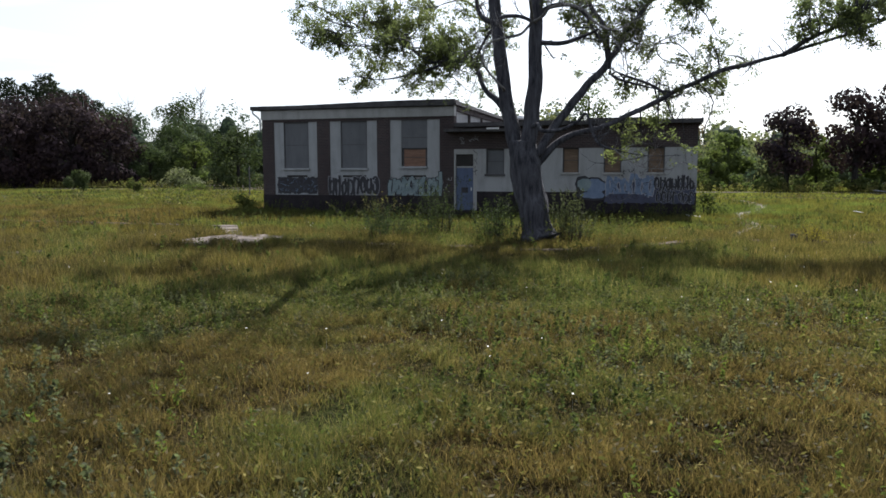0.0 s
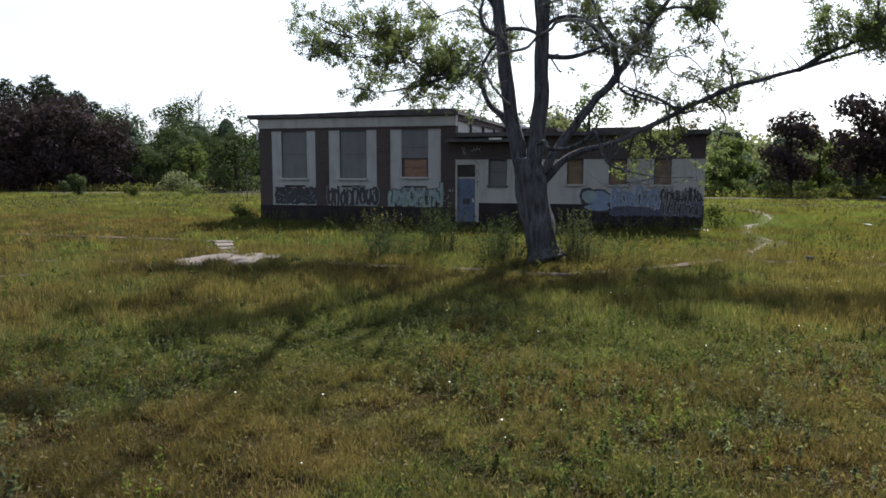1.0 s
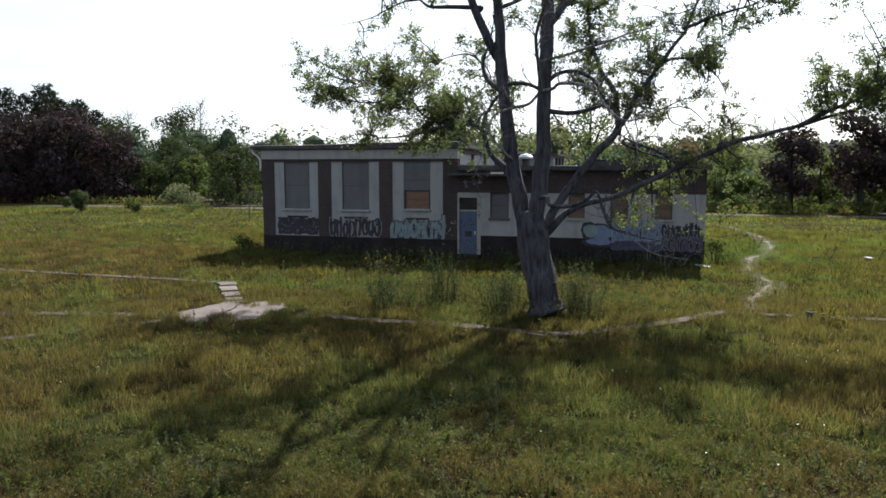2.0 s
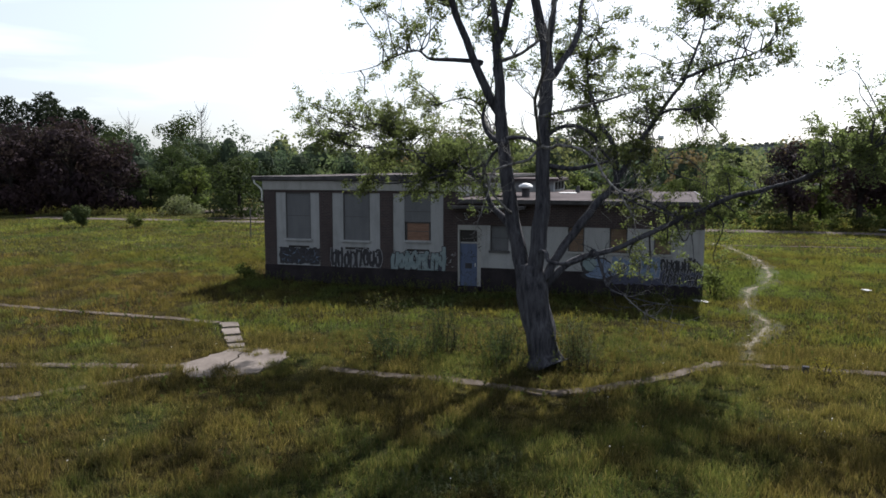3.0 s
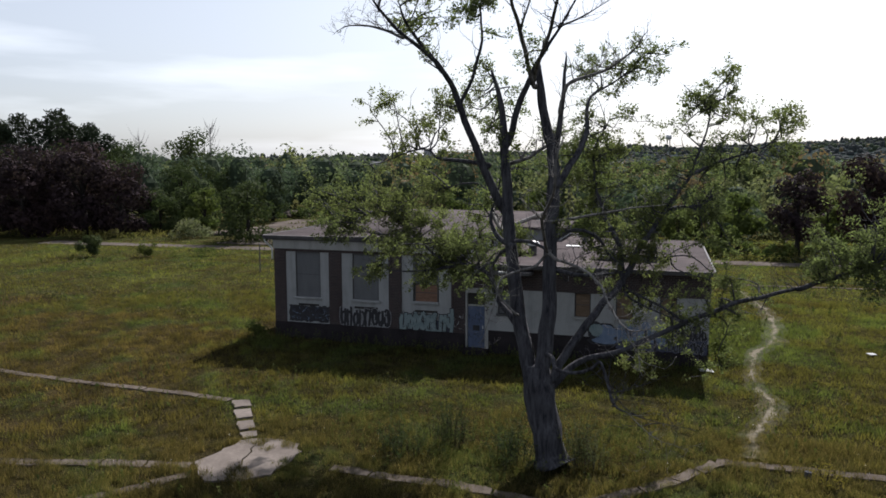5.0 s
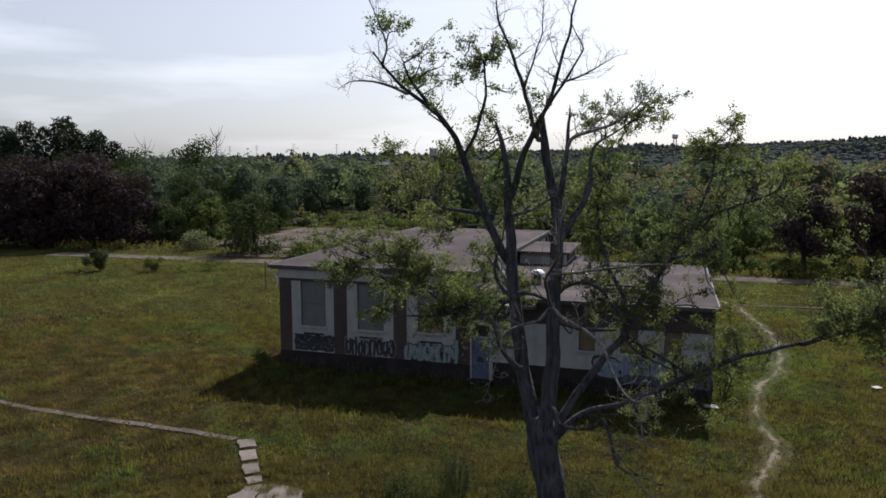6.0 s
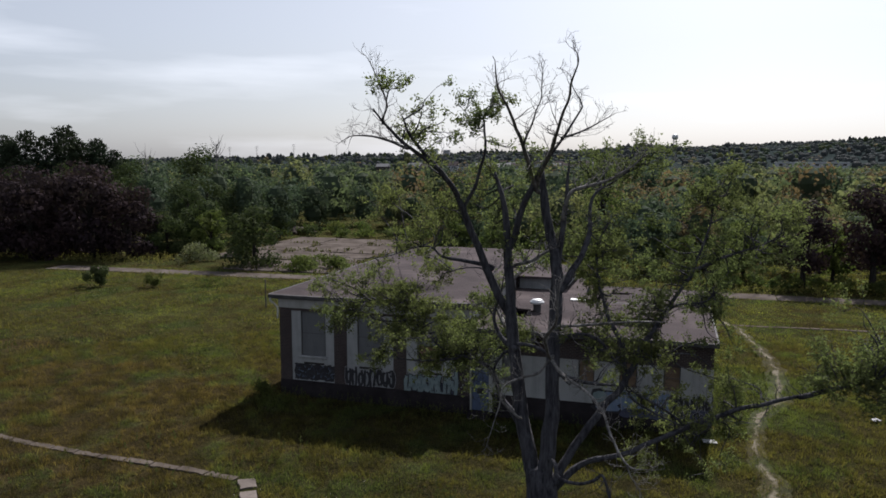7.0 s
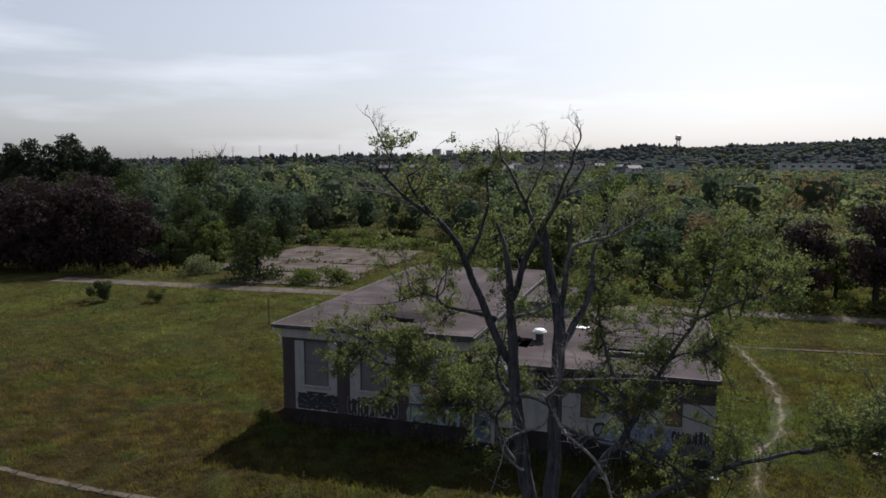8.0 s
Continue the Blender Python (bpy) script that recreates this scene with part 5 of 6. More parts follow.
shrub("shrub", "leafy weeds grown through the concrete pad", 1.8, 1.7, M_LIME, 0.26, 1200, 46, (-16.9, 41.8, 0))
shrub("shrub", "dark weedy bush at the building's corner", 1.0, 0.8, M_WEED, 0.1, 900, 47, (-0.6, -0.5, 0))
shrub("shrub", "leafy bush at the building's end wall", 1.3, 0.75, M_WEED, 0.1, 900, 48, (21.0, 1.0, 0))
bare_tree(15.5, (-55, 76, 0), 5)
bare_tree(13.5, (-66, 72, 0), 6)
broad_tree("broadleaf_tree", "tall thin-crowned tree behind the building", 14.2, 3.6, 4.5, M_LIME, 0.34, 1900, 34, (9.4, 74, 0), group="edge trees")
r9 = random.Random(9)
for i in range(30):
    x = -42 + i * 1.5 + r9.uniform(-1, 1)
    shrub("shrub", "weedy bush behind the concrete pad", r9.uniform(1.2, 3.0), r9.uniform(1.3, 2.3), M_LIME if i % 3 else M_BROAD, 0.3, 420, 60 + i, (x, r9.uniform(73, 82), 0), stems=3)
for i in range(14):
    x = 21 + i * 1.7
    shrub("shrub", "weedy bush along the road's far side", r9.uniform(1.0, 2.0), r9.uniform(0.9, 1.6), M_WEED if i % 2 else M_LIME, 0.24, 420, 90 + i, (x, r9.uniform(40.5, 44.0), 0), stems=3)


# ---- the woods behind ----
def in_woods(x, y):
    if x < -44:
        return y > 56
    if x < -38:
        return y > 62
    if x < -10:
        return y > 83
    if x < 20:
        return y > 48
    return y > 50


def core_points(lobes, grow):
    """Quads round domes: light-blocking filler added inside crowns, whole crowns on the ridge."""
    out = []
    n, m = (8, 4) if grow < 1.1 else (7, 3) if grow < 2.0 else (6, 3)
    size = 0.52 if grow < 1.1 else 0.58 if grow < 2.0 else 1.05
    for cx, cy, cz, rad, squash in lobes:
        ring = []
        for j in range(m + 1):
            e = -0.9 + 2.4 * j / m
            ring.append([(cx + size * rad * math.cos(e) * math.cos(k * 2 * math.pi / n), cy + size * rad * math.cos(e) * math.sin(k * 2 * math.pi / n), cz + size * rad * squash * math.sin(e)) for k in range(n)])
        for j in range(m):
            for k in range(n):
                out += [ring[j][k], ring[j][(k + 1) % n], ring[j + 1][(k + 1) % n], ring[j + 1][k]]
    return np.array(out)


def build_woods():
    """Crowns of many sizes, each a main dome with side lobes and a tone of its own."""
    g = np.random.default_rng(77)
    heading = radians(106.5)
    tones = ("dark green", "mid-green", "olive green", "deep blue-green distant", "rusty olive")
    for zone, r0, r1, step, n, leaf, grow, mixture in (
            ("near_woods", 80, 140, 8.2, 1250, 0.39, 1.0, (0.33, 0.34, 0.24, 0.0, 0.09)),
            ("mid_woods", 140, 330, 12.5, 400, 0.84, 1.4, (0.42, 0.32, 0.18, 0.02, 0.06)),
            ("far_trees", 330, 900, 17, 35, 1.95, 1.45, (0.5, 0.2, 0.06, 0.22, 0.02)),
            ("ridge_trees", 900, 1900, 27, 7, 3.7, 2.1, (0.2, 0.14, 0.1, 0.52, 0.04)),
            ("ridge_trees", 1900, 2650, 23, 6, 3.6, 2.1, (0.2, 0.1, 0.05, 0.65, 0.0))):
        heaps, cores = [([], []) for _ in tones], [[] for _ in tones]
        rad = r0
        while rad < r1:
            arc = step / rad
            for a in np.arange(-0.66, 0.66, arc):
                b = heading + a + g.uniform(-0.45, 0.45) * arc
                rr = rad + g.uniform(-0.5, 0.5) * step * (1.0 if grow < 2.0 else 2.6)
                x, y = 18.5 + rr * math.cos(b), -32 + rr * math.sin(b)
                if not in_woods(x, y):
                    continue
                stand = noise.noise((x * 0.02, y * 0.02, 2.0))
                h = 4.6 + 5.6 * g.random() ** 1.3 + 2.5 * (stand + 0.5) + (0.6 if x < -45 else 0)
                if 1.38 < grow < 1.42:
                    h *= 1.12
                if x > 16 and y < 110:
                    h *= 0.72
                if grow > 2.0:
                    lump = 0.7 + 1.3 * max(0.0, noise.noise((x * 0.007, y * 0.003, 6.0)) + 0.25)
                    h *= lump * (g.uniform(0.55, 1.1) if rad < 1900 else g.uniform(0.6, 1.25))
                if -260 < x < 40 and 320 < y < 1000:
                    h *= 0.45
                if 90 < x < 240 and 420 < y < 870:
                    h *= 0.5
                w = g.uniform(2.9, 4.9) * grow
                deep = min(1.0, 0.5 * h / w)
                lobes = [(0, 0, h * 0.62, w * 0.72, 0.38 * h / (w * 0.72)), (0, 0, h * 0.3, w * 0.7, deep)]
                for k in range(7):
                    e = k * 2.4 + g.uniform(-0.5, 0.5)
                    out = w * g.uniform(0.4, 0.68)
                    lobes.append((out * math.cos(e), out * math.sin(e), h * g.uniform(0.3, 0.84), w * g.uniform(0.24, 0.4), g.uniform(0.7, 0.95) * max(deep, 0.6)))
                p, d = crown_points(n, lobes, int(g.integers(1 << 30)), 0.92)
                # lighter tones for right-hand crowns stand for the brighter light there
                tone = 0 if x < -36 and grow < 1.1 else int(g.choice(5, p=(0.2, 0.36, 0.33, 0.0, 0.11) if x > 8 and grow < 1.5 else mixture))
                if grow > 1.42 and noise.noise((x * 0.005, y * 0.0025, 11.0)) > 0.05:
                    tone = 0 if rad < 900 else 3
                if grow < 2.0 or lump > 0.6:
                    # nearer fillers always take the dark tone, standing for shade inside the crown
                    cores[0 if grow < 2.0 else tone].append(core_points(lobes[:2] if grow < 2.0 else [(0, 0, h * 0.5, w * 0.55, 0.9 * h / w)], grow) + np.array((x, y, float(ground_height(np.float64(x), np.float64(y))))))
                heaps[tone][0].append(p + np.array((x, y, float(ground_height(np.float64(x), np.float64(y))))))
                heaps[tone][1].append(d)
            rad += step
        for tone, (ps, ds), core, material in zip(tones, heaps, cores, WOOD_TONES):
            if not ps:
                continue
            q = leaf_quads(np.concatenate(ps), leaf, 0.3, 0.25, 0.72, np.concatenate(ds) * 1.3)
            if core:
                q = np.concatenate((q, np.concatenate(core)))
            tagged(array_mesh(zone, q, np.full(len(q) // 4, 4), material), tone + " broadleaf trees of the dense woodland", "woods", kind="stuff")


build_woods()


def far_woods():
    """The rolling canopy that runs on to the skyline."""
    heading = radians(106.5)
    rows, cols = 120, 210
    verts = []
    for i in range(rows):
        rad = 340.0 * (3600.0 / 340.0) ** (i / (rows - 1))
        for j in range(cols):
            b = heading + 0.72 * (2 * j / (cols - 1) - 1)
            x, y = 18.5 + rad * math.cos(b), -32 + rad * math.sin(b)
            cell = 8.0 + rad * 0.0065
            d = noise.voronoi((x / cell, y / cell, 0.5))[0][0]
            top = math.sqrt(max(0.0, 1 - (d * 1.25) ** 2))
            gap = noise.noise((x * 0.004, y * 0.004, 8.0))
            h = 0.5 + 6.5 * top * min(1.0, rad / 700.0) + rad * 0.001 * top + 3.0 * noise.noise((x * 0.02, y * 0.02, 1.0)) + 3.5 * min(1.0, rad / 1200.0) * noise.noise((x * 0.007, y * 0.007, 3.0)) + (-3.0 if gap > 0.42 else 0)
            verts.append((x, y, float(ground_height(np.float64(x), np.float64(y))) + 0.35 * h))
    faces = [(i * cols + j, i * cols + j + 1, (i + 1) * cols + j + 1, (i + 1) * cols + j) for i in range(rows - 1) for j in range(cols - 1)]
    n = Nodes("hazed_canopy")
    patch = n.noise(0.012, 3)
    leafy = n.noise(0.11, 5, 0.75)
    # bluish canopy tones carry the distance haze in the base colour
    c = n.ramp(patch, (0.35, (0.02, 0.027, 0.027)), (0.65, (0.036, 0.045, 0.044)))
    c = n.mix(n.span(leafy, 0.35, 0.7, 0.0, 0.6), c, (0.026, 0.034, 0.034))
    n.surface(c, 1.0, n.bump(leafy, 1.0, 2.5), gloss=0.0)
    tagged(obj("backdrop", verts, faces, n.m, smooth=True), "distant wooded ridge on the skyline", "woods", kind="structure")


far_woods()


# ---- things on the skyline ----
def water_tower(x, y):
    z = float(ground_height(np.float64(x), np.float64(y)))
    t = thing("water_tower", "distant water tower above the wooded ridge", "water tower", (x, y, z))
    for k in range(4):
        a = k * math.pi / 2 + 0.5
        v, f = tube([(4 * math.cos(a), 4 * math.sin(a), 0, 0.5), (3.4 * math.cos(a), 3.4 * math.sin(a), 33, 0.5)], 5)
        obj("leg", v, f, M_EDGE, t)
    v, f = tube([(0, 0, 31, 2.5), (0, 0, 33, 5.8), (0, 0, 39, 6.0), (0, 0, 41, 4.0), (0, 0, 42, 0.4)], 14)
    obj("tank", v, f, M_METAL, t, "", True)


water_tower(24, 1500)


def tower_block(x, y, w, h):
    z = float(ground_height(np.float64(x), np.float64(y)))
    t = thing("tower_block", "distant pale block of flats on the skyline", "building", (x, y, z), "distant blocks")
    box("wall", -w / 2, w / 2, -6, 6, 0, h, M_PALEWALL, t)
    box("roof", -w / 2 - 0.5, w / 2 + 0.5, -6.5, 6.5, h, h + 1.0, M_PALEWALL, t)
    for i in range(4):
        for k in range(3):
            box("window", -w / 2 + w * (i + 0.2) / 4, -w / 2 + w * (i + 0.8) / 4, -6.1, -5.9, h - 4 * k - 3.5, h - 4 * k - 1.5, M_DARK, t)


tower_block(-572, 1800, 20, 21)
tower_block(-546, 1830, 16, 17)


def house(x, y, turn, seed):
    r = random.Random(seed)
    z = float(ground_height(np.float64(x), np.float64(y)))
    t = thing("house", "small distant house with a pitched roof among trees", "house", (x, y, z), "distant houses")
    t.rotation_euler = (0, 0, turn)
    w, d, h = r.uniform(4.5, 6.5), 4.0, r.uniform(8.5, 10.0)
    box("wall", -w, w, -d, d, 0, h, (M_PALEWALL, M_PALEWALL, M_BOARD, M_BRICK)[seed % 4], t)
    bm = bmesh.new()
    a = [bm.verts.new(p) for p in ((-w - 0.5, -d - 0.5, h), (w + 0.5, -d - 0.5, h), (w + 0.5, d + 0.5, h), (-w - 0.5, d + 0.5, h), (-w - 0.5, 0, h + 2.6), (w + 0.5, 0, h + 2.6))]
    for f in ((0, 1, 5, 4), (2, 3, 4, 5), (0, 4, 3), (1, 2, 5), (3, 2, 1, 0)):
        bm.faces.new([a[i] for i in f])
    part("roof", bm, M_ROOF if seed % 3 else M_BOARD, t)
    for k in (-0.55, 0.1, 0.6):
        box("window", w * k, w * k + 1.2, -d - 0.05, -d + 0.05, h - 2.4, h - 1.0, M_DARK, t)


for i in range(34):
    house(-235 + i * 6.6 + 5 * math.sin(i * 2.3), 700 + 150 * math.sin(i * 1.7) + 60 * math.sin(i * 4.1), 0.5 * math.sin(i * 3.1), i)


def long_hall(x, y, w):
    z = float(ground_height(np.float64(x), np.float64(y)))
    t = thing("hall", "long low pale hall far off among the trees", "building", (x, y, z))
    box("wall", -w, w, -8, 8, 0, 9.5, M_PALEWALL, t)
    box("roof", -w - 0.6, w + 0.6, -8.6, 8.6, 9.5, 10.3, M_METAL, t)
    for k in range(8):
        box("window", -w + w * (k + 0.3) / 4, -w + w * (k + 0.7) / 4, -8.1, -7.9, 6.2, 8.2, M_DARK, t)


long_hall(165, 860, 36)


def pylon(x, y, h):
    z = float(ground_height(np.float64(x), np.float64(y)))
    t = thing("pylon", "distant lattice power pylon on the skyline", "pylon", (x, y, z), "distant pylons")
    v, f = tube([(0, 0, 0, 1.0), (0, 0, h, 0.25)], 4)
    obj("mast", v, f, M_EDGE, t)
    for k in (0.72, 0.85, 0.96):
        box("crossarm", -4.5, 4.5, -0.25, 0.25, h * k, h * k + 0.5, M_EDGE, t)


for x, y, h in ((-985, 1500, 36), (-900, 1480, 36), (-815, 1500, 38), (-735, 1560, 36), (-1090, 1490, 34)):
    pylon(x, y, h)


# ---- meadow ----
def off_walks(p):
    """Whether points lie clear of walks, trail, pad and building."""
    ok = ~((p[:, 0] > -0.1) & (p[:, 0] < 20.6) & (p[:, 1] > -0.05) & (p[:, 1] < 22.6))
    ok &= ~((p[:, 0] > -42) & (p[:, 0] < -15.4) & (p[:, 1] > 37.4) & (p[:, 1] < 72))
    for ax, ay, bx, by, w in WALKS:
        d = np.array((bx - ax, by - ay))
        q = p[:, :2] - np.array((ax, ay))
        u = np.clip((q @ d) / max(d @ d, 1e-6), 0, 1)
        dist = np.hypot(*(q - u[:, None] * d).T)
        ok &= dist > w * 0.5 * (0.68 + 0.32 * np.sin(p[:, 0] * 3.7) * np.sin(p[:, 1] * 4.3))
    return ok


def value_noise(p, scale, seed):
    """Smooth noise in the plane, for many points at once."""
    g = np.random.default_rng(seed)
    table = g.random((64, 64))
    turn = 0.6 + 0.37 * seed
    q = p[:, :2] @ np.array(((math.cos(turn), -math.sin(turn)), (math.sin(turn), math.cos(turn)))) * scale
    i = np.floor(q).astype(int)
    f = q - i
    f = f * f * (3 - 2 * f)
    a, b = i[:, 0] % 64, i[:, 1] % 64
    a1, b1 = (a + 1) % 64, (b + 1) % 64
    return (table[a, b] * (1 - f[:, 0]) + table[a1, b] * f[:, 0]) * (1 - f[:, 1]) + (table[a, b1] * (1 - f[:, 0]) + table[a1, b1] * f[:, 0]) * f[:, 1]


def scatter(r0, r1, density, seed, half=0.66):
    g = np.random.default_rng(seed)
    n = int(density * half * (r1 * r1 - r0 * r0))
    rad = np.sqrt(g.uniform(r0 * r0, r1 * r1, n))
    a = radians(106.5) + g.uniform(-half, half, n)
    p = np.stack((18.6 + rad * np.cos(a), -32.4 + rad * np.sin(a), np.zeros(n)), axis=1)
    p[:, 2] = ground_height(p[:, 0], p[:, 1])
    return p, g


def grass(name, r0, r1, density, height, width, bend, seed, material=M_BLADE):
    p, g = scatter(r0, r1, density, seed)
    p = p[off_walks(p)]
    lush = value_noise(p, 0.35, 5) * 0.6 + value_noise(p, 1.3, 6) * 0.4
    tuft = value_noise(p, 4.5, 7) * 0.6 + value_noise(p, 1.9, 8) * 0.4
    p = p[g.random(len(p)) < (3.4 * (tuft - 0.3)).clip(0.12, 1.2) * (0.45 + 0.9 * lush)]
    lush = value_noise(p, 0.35, 5) * 0.35 + value_noise(p, 1.9, 8) * 0.35 + value_noise(p, 4.5, 7) * 0.3
    n = len(p)
    h = height * (0.1 + 1.45 * lush) * g.uniform(0.5, 1.4, n)
    w = width * g.uniform(0.6, 1.3, n)
    a = g.uniform(0, 2 * math.pi, n)
    side = np.stack((np.cos(a), np.sin(a), np.zeros(n)), axis=1) * w[:, None]
    lean = g.normal(0, bend, (n, 2)) * h[:, None]
    tip = p + np.stack((lean[:, 0], lean[:, 1], h), axis=1)
    v, sizes = np.stack((p - side, p + side, tip), axis=1).reshape(-1, 3), np.full(n, 3)
    tagged(array_mesh(name, v, sizes, material), "dry and green meadow grass", "grass", kind="stuff")


grass("near_grass", 3.2, 12, 5600, 0.13, 0.003, 0.45, 101)
grass("meadow_grass", 12, 25, 1350, 0.21, 0.0066, 0.36, 102)
grass("field_grass", 25, 52, 250, 0.19, 0.014, 0.36, 103, M_FIELD)
grass("far_grass", 52, 92, 44, 0.14, 0.036, 0.4, 104, M_FIELD)


def forbs(name, label, points, g, height, leaf, per, material):
    """Leafy weeds: leaves in whorls up a leaning stem."""
    n = len(points)
    h = height * g.uniform(0.5, 1.3, n)
    lean = g.normal(0, 0.12, (n, 2)) * h[:, None]
    u = g.uniform(0.15, 1.0, (n, per))
    c = points[:, None, :] + np.stack((lean[:, :1] * u, lean[:, 1:] * u, h[:, None] * u), axis=2)
    c = c + g.normal(0, 1, c.shape) * (0.14 * h[:, None] * (1.15 - u))[:, :, None] * np.array((1, 1, 0.3))
    q = leaf_quads(c.reshape(-1, 3), leaf, 0.35, 0.7, 0.45)
    tagged(array_mesh(name, q, np.full(len(q) // 4, 4), material), label, "weeds", kind="stuff")


p, g = scatter(3.5, 13, 13.0, 201)
p = p[off_walks(p)]
p = p[value_noise(p, 0.6, 9) > 0.45]
forbs("meadow_weeds", "leafy green weeds among the grass", p, g, 0.24, 0.042, 34, M_WEED)
p, g = scatter(3.5, 14, 9.0, 204)
p = p[value_noise(p, 0.5, 12) > 0.5]
forbs("meadow_weeds", "dull grey-green weeds among the grass", p, g, 0.2, 0.045, 30, M_DULL)
p, g = scatter(3.5, 12, 1.6, 205)
p = p[value_noise(p, 0.45, 14) > 0.5]
forbs("meadow_weeds", "yellow-green broad-leaved seedlings", p, g, 0.24, 0.04, 26, M_FRESH)
p, g = scatter(13, 34, 1.3, 202)
p = p[off_walks(p)]
p = p[value_noise(p, 0.3, 10) > 0.55]
forbs("meadow_weeds", "leafy weeds in the meadow", p, g, 0.32, 0.075, 20, M_WEED)
p, g = scatter(34, 85, 0.5, 203)
p = p[off_walks(p)]
p = p[value_noise(p, 0.12, 11) > 0.5]
forbs("meadow_weeds", "coarse weeds across the far meadow", p, g, 0.28, 0.1, 18, M_WEED)


def cover(name, label, r0, r1, density, size, height, seed):
    """Small leaves and stalks scattered through the sward."""
    p, g = scatter(r0, r1, density, seed)
    p = p[off_walks(p)]
    tuft = value_noise(p, 4.5, 7) * 0.6 + value_noise(p, 1.9, 8) * 0.4
    p = p[g.random(len(p)) < (3.0 * (tuft - 0.26)).clip(0.12, 1)]
    p[:, 2] += height * g.random(len(p)) ** 1.5 * (0.3 + value_noise(p, 1.9, 8))
    q = leaf_quads(p, size, 0.45, 0.4, 0.4)
    tagged(array_mesh(name, q, np.full(len(q) // 4, 4), M_COVER), label, "weeds", kind="stuff")


cover("leaf_cover", "small leaves and dry stalks in the near grass", 3.2, 13, 1500, 0.036, 0.15, 401)
cover("leaf_cover", "small leaves and dry stalks across the meadow", 13, 30, 60, 0.055, 0.17, 402)


def joint_weeds():
    g = np.random.default_rng(71)
    n = 420
    p = np.stack((-36 + 6.8 * g.integers(0, 4, n) + g.normal(0, 0.25, n), g.uniform(38, 72, n), np.zeros(n)), axis=1)
    q = np.stack((g.uniform(-37, -15, n), 38 + 8.6 * g.integers(0, 5, n) + g.normal(0, 0.3, n), np.zeros(n)), axis=1)
    p = np.concatenate((p, q))
    p = p[value_noise(p, 0.3, 17) > 0.42]
    forbs("joint_weeds", "weeds growing in the joints of the concrete pad", p, g, 0.5, 0.2, 12, M_COVER)


joint_weeds()


def wall_weeds():
    """The tall rank growth along the front of the building and round the trunk."""
    g = np.random.default_rng(31)
    n = 300
    p = np.stack((g.uniform(-0.5, 20.8, n), -0.25 - np.abs(g.normal(0, 0.8, n)), np.zeros(n)), axis=1)
    forbs("rank_weeds", "tall rank weeds along the foot of the building", p, g, 0.5, 0.055, 30, M_WEED)
    n = 420
    p = np.stack((g.uniform(8.5, 18.5, n), g.normal(-10.9, 1.2, n), np.zeros(n)), axis=1)
    p = p[off_walks(p)]
    forbs("rank_weeds", "tall weeds in the grass round the trunk", p, g, 0.55, 0.045, 30, M_WEED)


wall_weeds()


def verge_grass():
    """Tall yellowing grass along the far side of the road, and rank clumps out in the field."""
    g = np.random.default_rng(37)
    n = 900
    p = np.stack((np.where(g.random(n) < 0.4, g.uniform(-58, -37, n), g.uniform(20, 58, n)), g.uniform(37.4, 45, n), np.zeros(n)), axis=1)
    p = p[value_noise(p, 0.35, 19) > 0.35]
    forbs("verge_grass", "tall yellowing grass along the road", p, g, 0.75, 0.2, 11, M_STRAW)
    spots = np.stack((g.uniform(-38, -3, 26), g.uniform(3, 31, 26)), axis=1)
    p = np.concatenate([np.stack((g.normal(x, 0.45, 12), g.normal(y, 0.45, 12), np.zeros(12)), axis=1) for x, y in spots])
    forbs("rank_weeds", "dark rank weed clumps out in the meadow", p, g, 0.55, 0.12, 14, M_COVER)


verge_grass()


def weed_clump(label, h, w, count, leaf, material, seed, at):
    """Leaning leafy stalks of uneven height from one root patch."""
    t = thing("bush", label, "bush", at)
    g = np.random.default_rng(seed)
    verts, faces, leaves = [], [], []
    for i in range(count):
        foot = np.array((*(g.normal(0, 0.35, 2) * w), 0.0))
        tall = h * g.uniform(0.45, 1.0) * (1 - 0.25 * min(1.5, np.hypot(*foot[:2]) / w))
        lean = np.array((*(foot[:2] * 0.5 + g.normal(0, 0.16, 2) * tall), tall))
        rows = [(*(foot + lean * np.array((u ** 1.6, u ** 1.6, u))), 0.007 * (1.15 - u)) for u in (0.0, 0.4, 0.75, 1.0)]
        v, f = tube(rows, 3)
        faces.extend([tuple(q + len(verts) for q in k) for k in f])
        verts.extend(v)
        n = int(g.integers(28, 60))
        u = g.uniform(0.12, 1.0, n)[:, None]
        leaves.append(foot + lean * np.concatenate((u ** 1.6, u ** 1.6, u), axis=1) + g.normal(0, 1, (n, 3)) * np.array((0.09, 0.09, 0.04)) * (1.25 - u) * max(0.7, w))
    tagged(obj("stalk_mass", verts, faces, M_TRUNK, t), kind="stuff")
    q = leaf_quads(np.concatenate(leaves), leaf, 0.4, 0.4, 0.42)
    tagged(array_mesh("leaves", q, np.full(len(q) // 4, 4), material, t), kind="stuff")


weed_clump("dull grey-green leafy bush at the foot of the trunk", 1.7, 0.75, 60, 0.06, M_BUSH, 51, (16.5, -11.8, 0))
weed_clump("dark leafy bush at the foot of the trunk", 1.5, 0.8, 50, 0.06, M_BROAD, 52, (14.5, -12.1, 0))
weed_clump("tall seeding weed clump near the trunk", 2.1, 0.9, 50, 0.055, M_BROAD, 53, (12.5, -11.2, 0))
weed_clump("dark low weed clump near the trunk", 1.1, 1.2, 44, 0.06, M_BROAD, 54, (11.2, -12.2, 0))
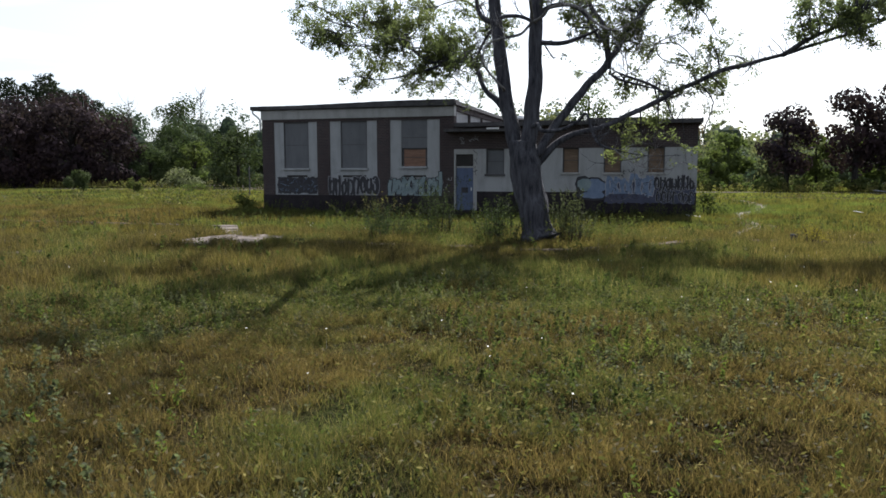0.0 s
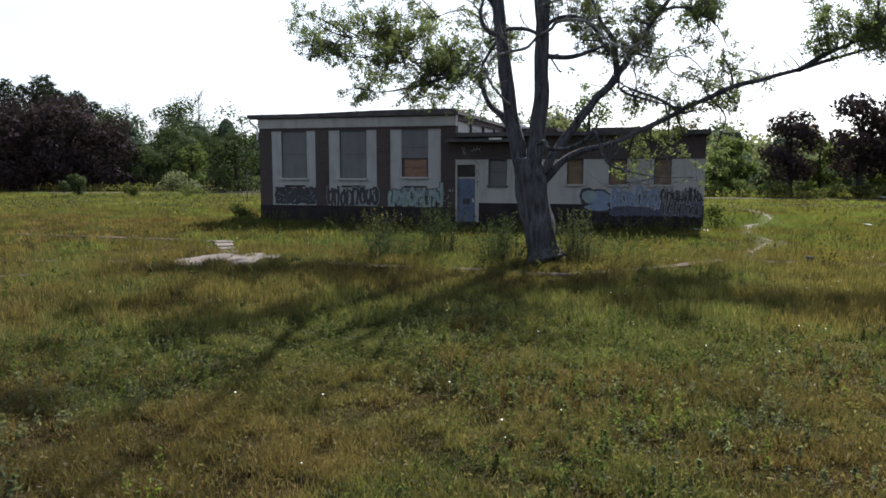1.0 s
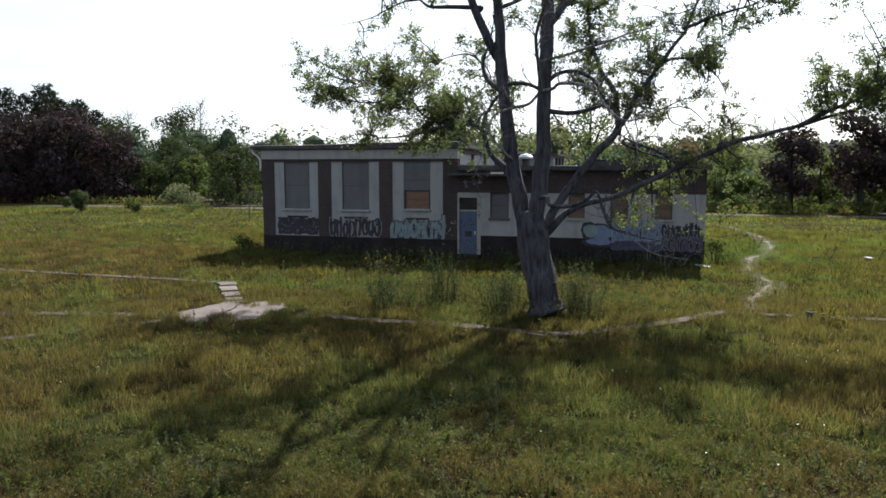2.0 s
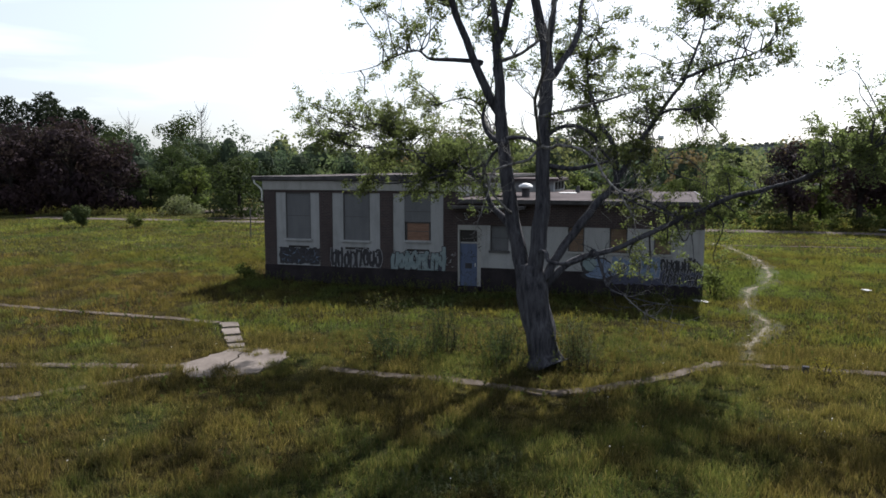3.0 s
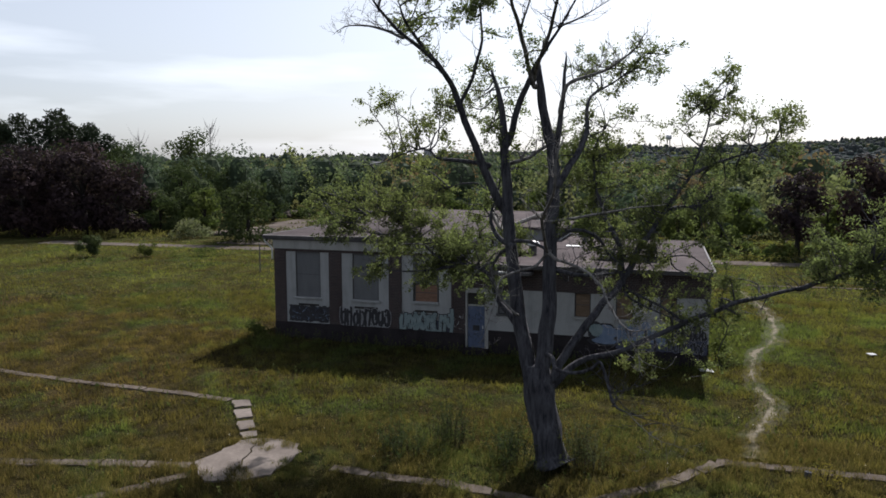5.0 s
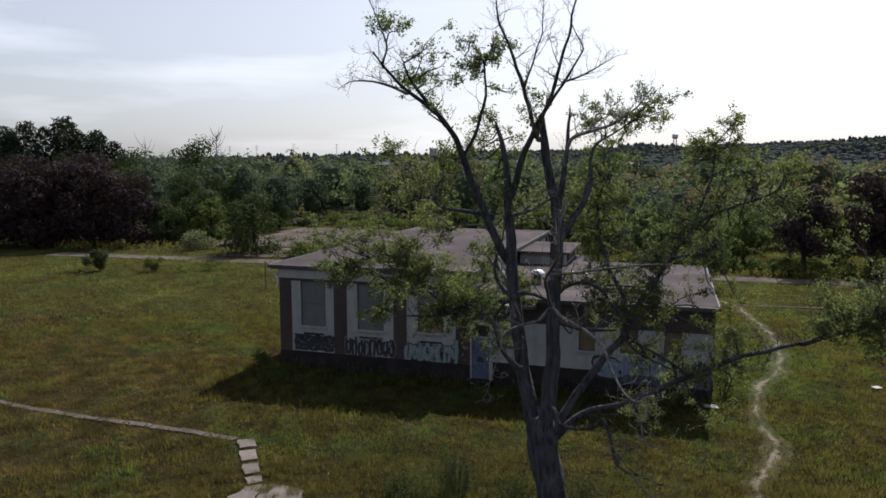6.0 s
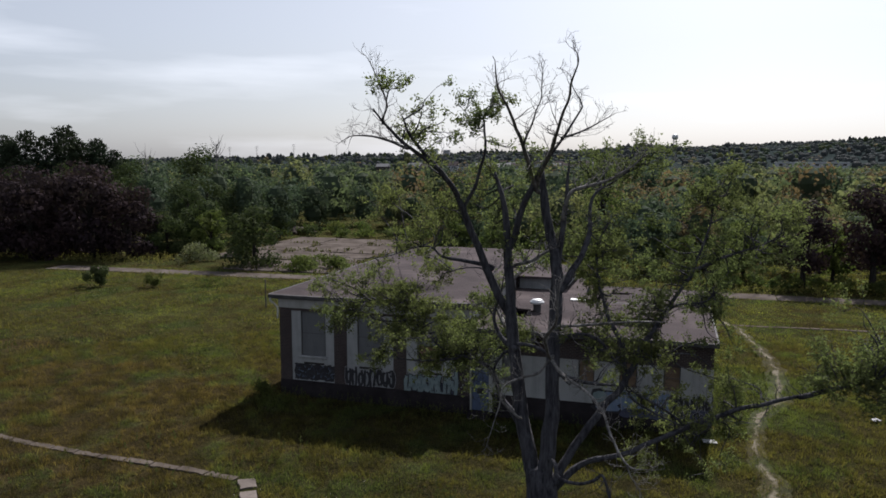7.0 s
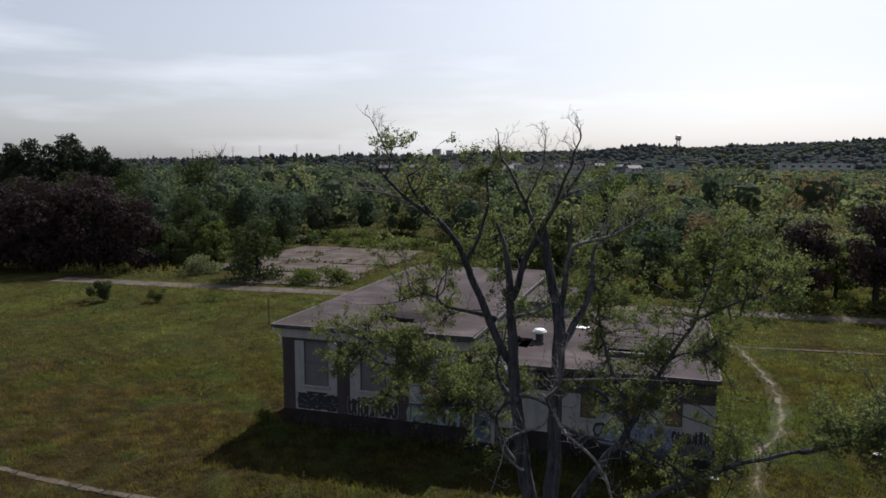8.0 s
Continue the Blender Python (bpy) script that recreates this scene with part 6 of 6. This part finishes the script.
weed_clump("dry seeding weed stalks before the building", 1.4, 1.3, 34, 0.045, M_COVER, 56, (9.6, -8.6, 0))
shrub("goldenrod", "clump of yellow goldenrod in flower", 0.7, 0.5, M_GOLD, 0.05, 420, 55, (22.9, -11.25, 0), "wild flower")


def flowers():
    p, g = scatter(5, 26, 0.3, 301)
    p = p[off_walks(p)]
    p = p[value_noise(p, 0.3, 13) > 0.42]
    v, s = [], []
    for x, y, z in p:
        h, r = g.uniform(0.16, 0.3), g.uniform(0.006, 0.014)
        ring = [(x + r * math.cos(k * math.pi / 4), y + r * math.sin(k * math.pi / 4), z + h + 0.008 * (k % 2)) for k in range(8)]
        v += ring
        s.append(8)
        v += [(x - 0.001, y, z), (x + 0.001, y, z), (x + 0.001, y, z + h)]
        s.append(3)
    tagged(array_mesh("wild_flowers", v, s, M_FLOWER), "scattered small white umbel flowers on thin stems", "wild flowers", kind="stuff")


flowers()


# ---- small things ----
def stump(x, y):
    t = thing("stump", "small dark weathered post stump in the grass", "stump", (x, y, 0))
    v, f = tube([(0, 0, -0.05, 0.1), (0, 0, 0.12, 0.095), (0.01, 0, 0.24, 0.09)], 10, 0.2)
    obj("wood", v, f, M_BARK, t)


stump(22.5, -11.05)


def sheet(label, x, y, turn, w, d):
    t = thing("broken_board", label, "debris", (x, y, 0.06))
    t.rotation_euler = (0.12, 0.1, turn)
    box("panel", -w, w, -d, d, 0, 0.03, M_WHITE, t, "", 0.008)


sheet("white broken board lying at the building's corner", 20.4, -0.65, 0.3, 0.3, 0.16)
sheet("white board lying in the grass", 27.7, 4.3, 0.8, 0.26, 0.13)
sheet("pale board lying by the road", 38.0, 40.0, 0.2, 0.9, 0.3)


def fence_post(x, y, h):
    t = thing("fence_post", "lone thin metal post in the meadow", "post", (x, y, 0))
    v, f = tube([(0, 0, -0.1, 0.05), (0, 0, h, 0.045)], 8)
    obj("shaft", v, f, M_EDGE, t)


fence_post(-12.6, 19.8, 2.3)


def rubble(x, y, n, seed):
    t = thing("rubble_heap", "heap of grey broken concrete rubble behind the pad", "rubble", (x, y, 0))
    r = random.Random(seed)
    for i in range(n):
        a, d = r.uniform(0, 6.28), abs(r.gauss(0, 1.6))
        s = r.uniform(0.3, 0.8)
        bm = bmesh.new()
        bmesh.ops.create_icosphere(bm, subdivisions=1, radius=s)
        for q in bm.verts:
            q.co *= 1 + 0.35 * noise.noise(q.co * 1.7 + Vector((i, 0, 0)))
            q.co.z = q.co.z * 0.6 + 0.3 + max(0, 0.6 - d * 0.2)
            q.co.x += d * 1.5 * math.cos(a)
            q.co.y += d * math.sin(a)
        part("chunk", bm, M_ROADC, t)


rubble(-40.5, 78, 26, 3)
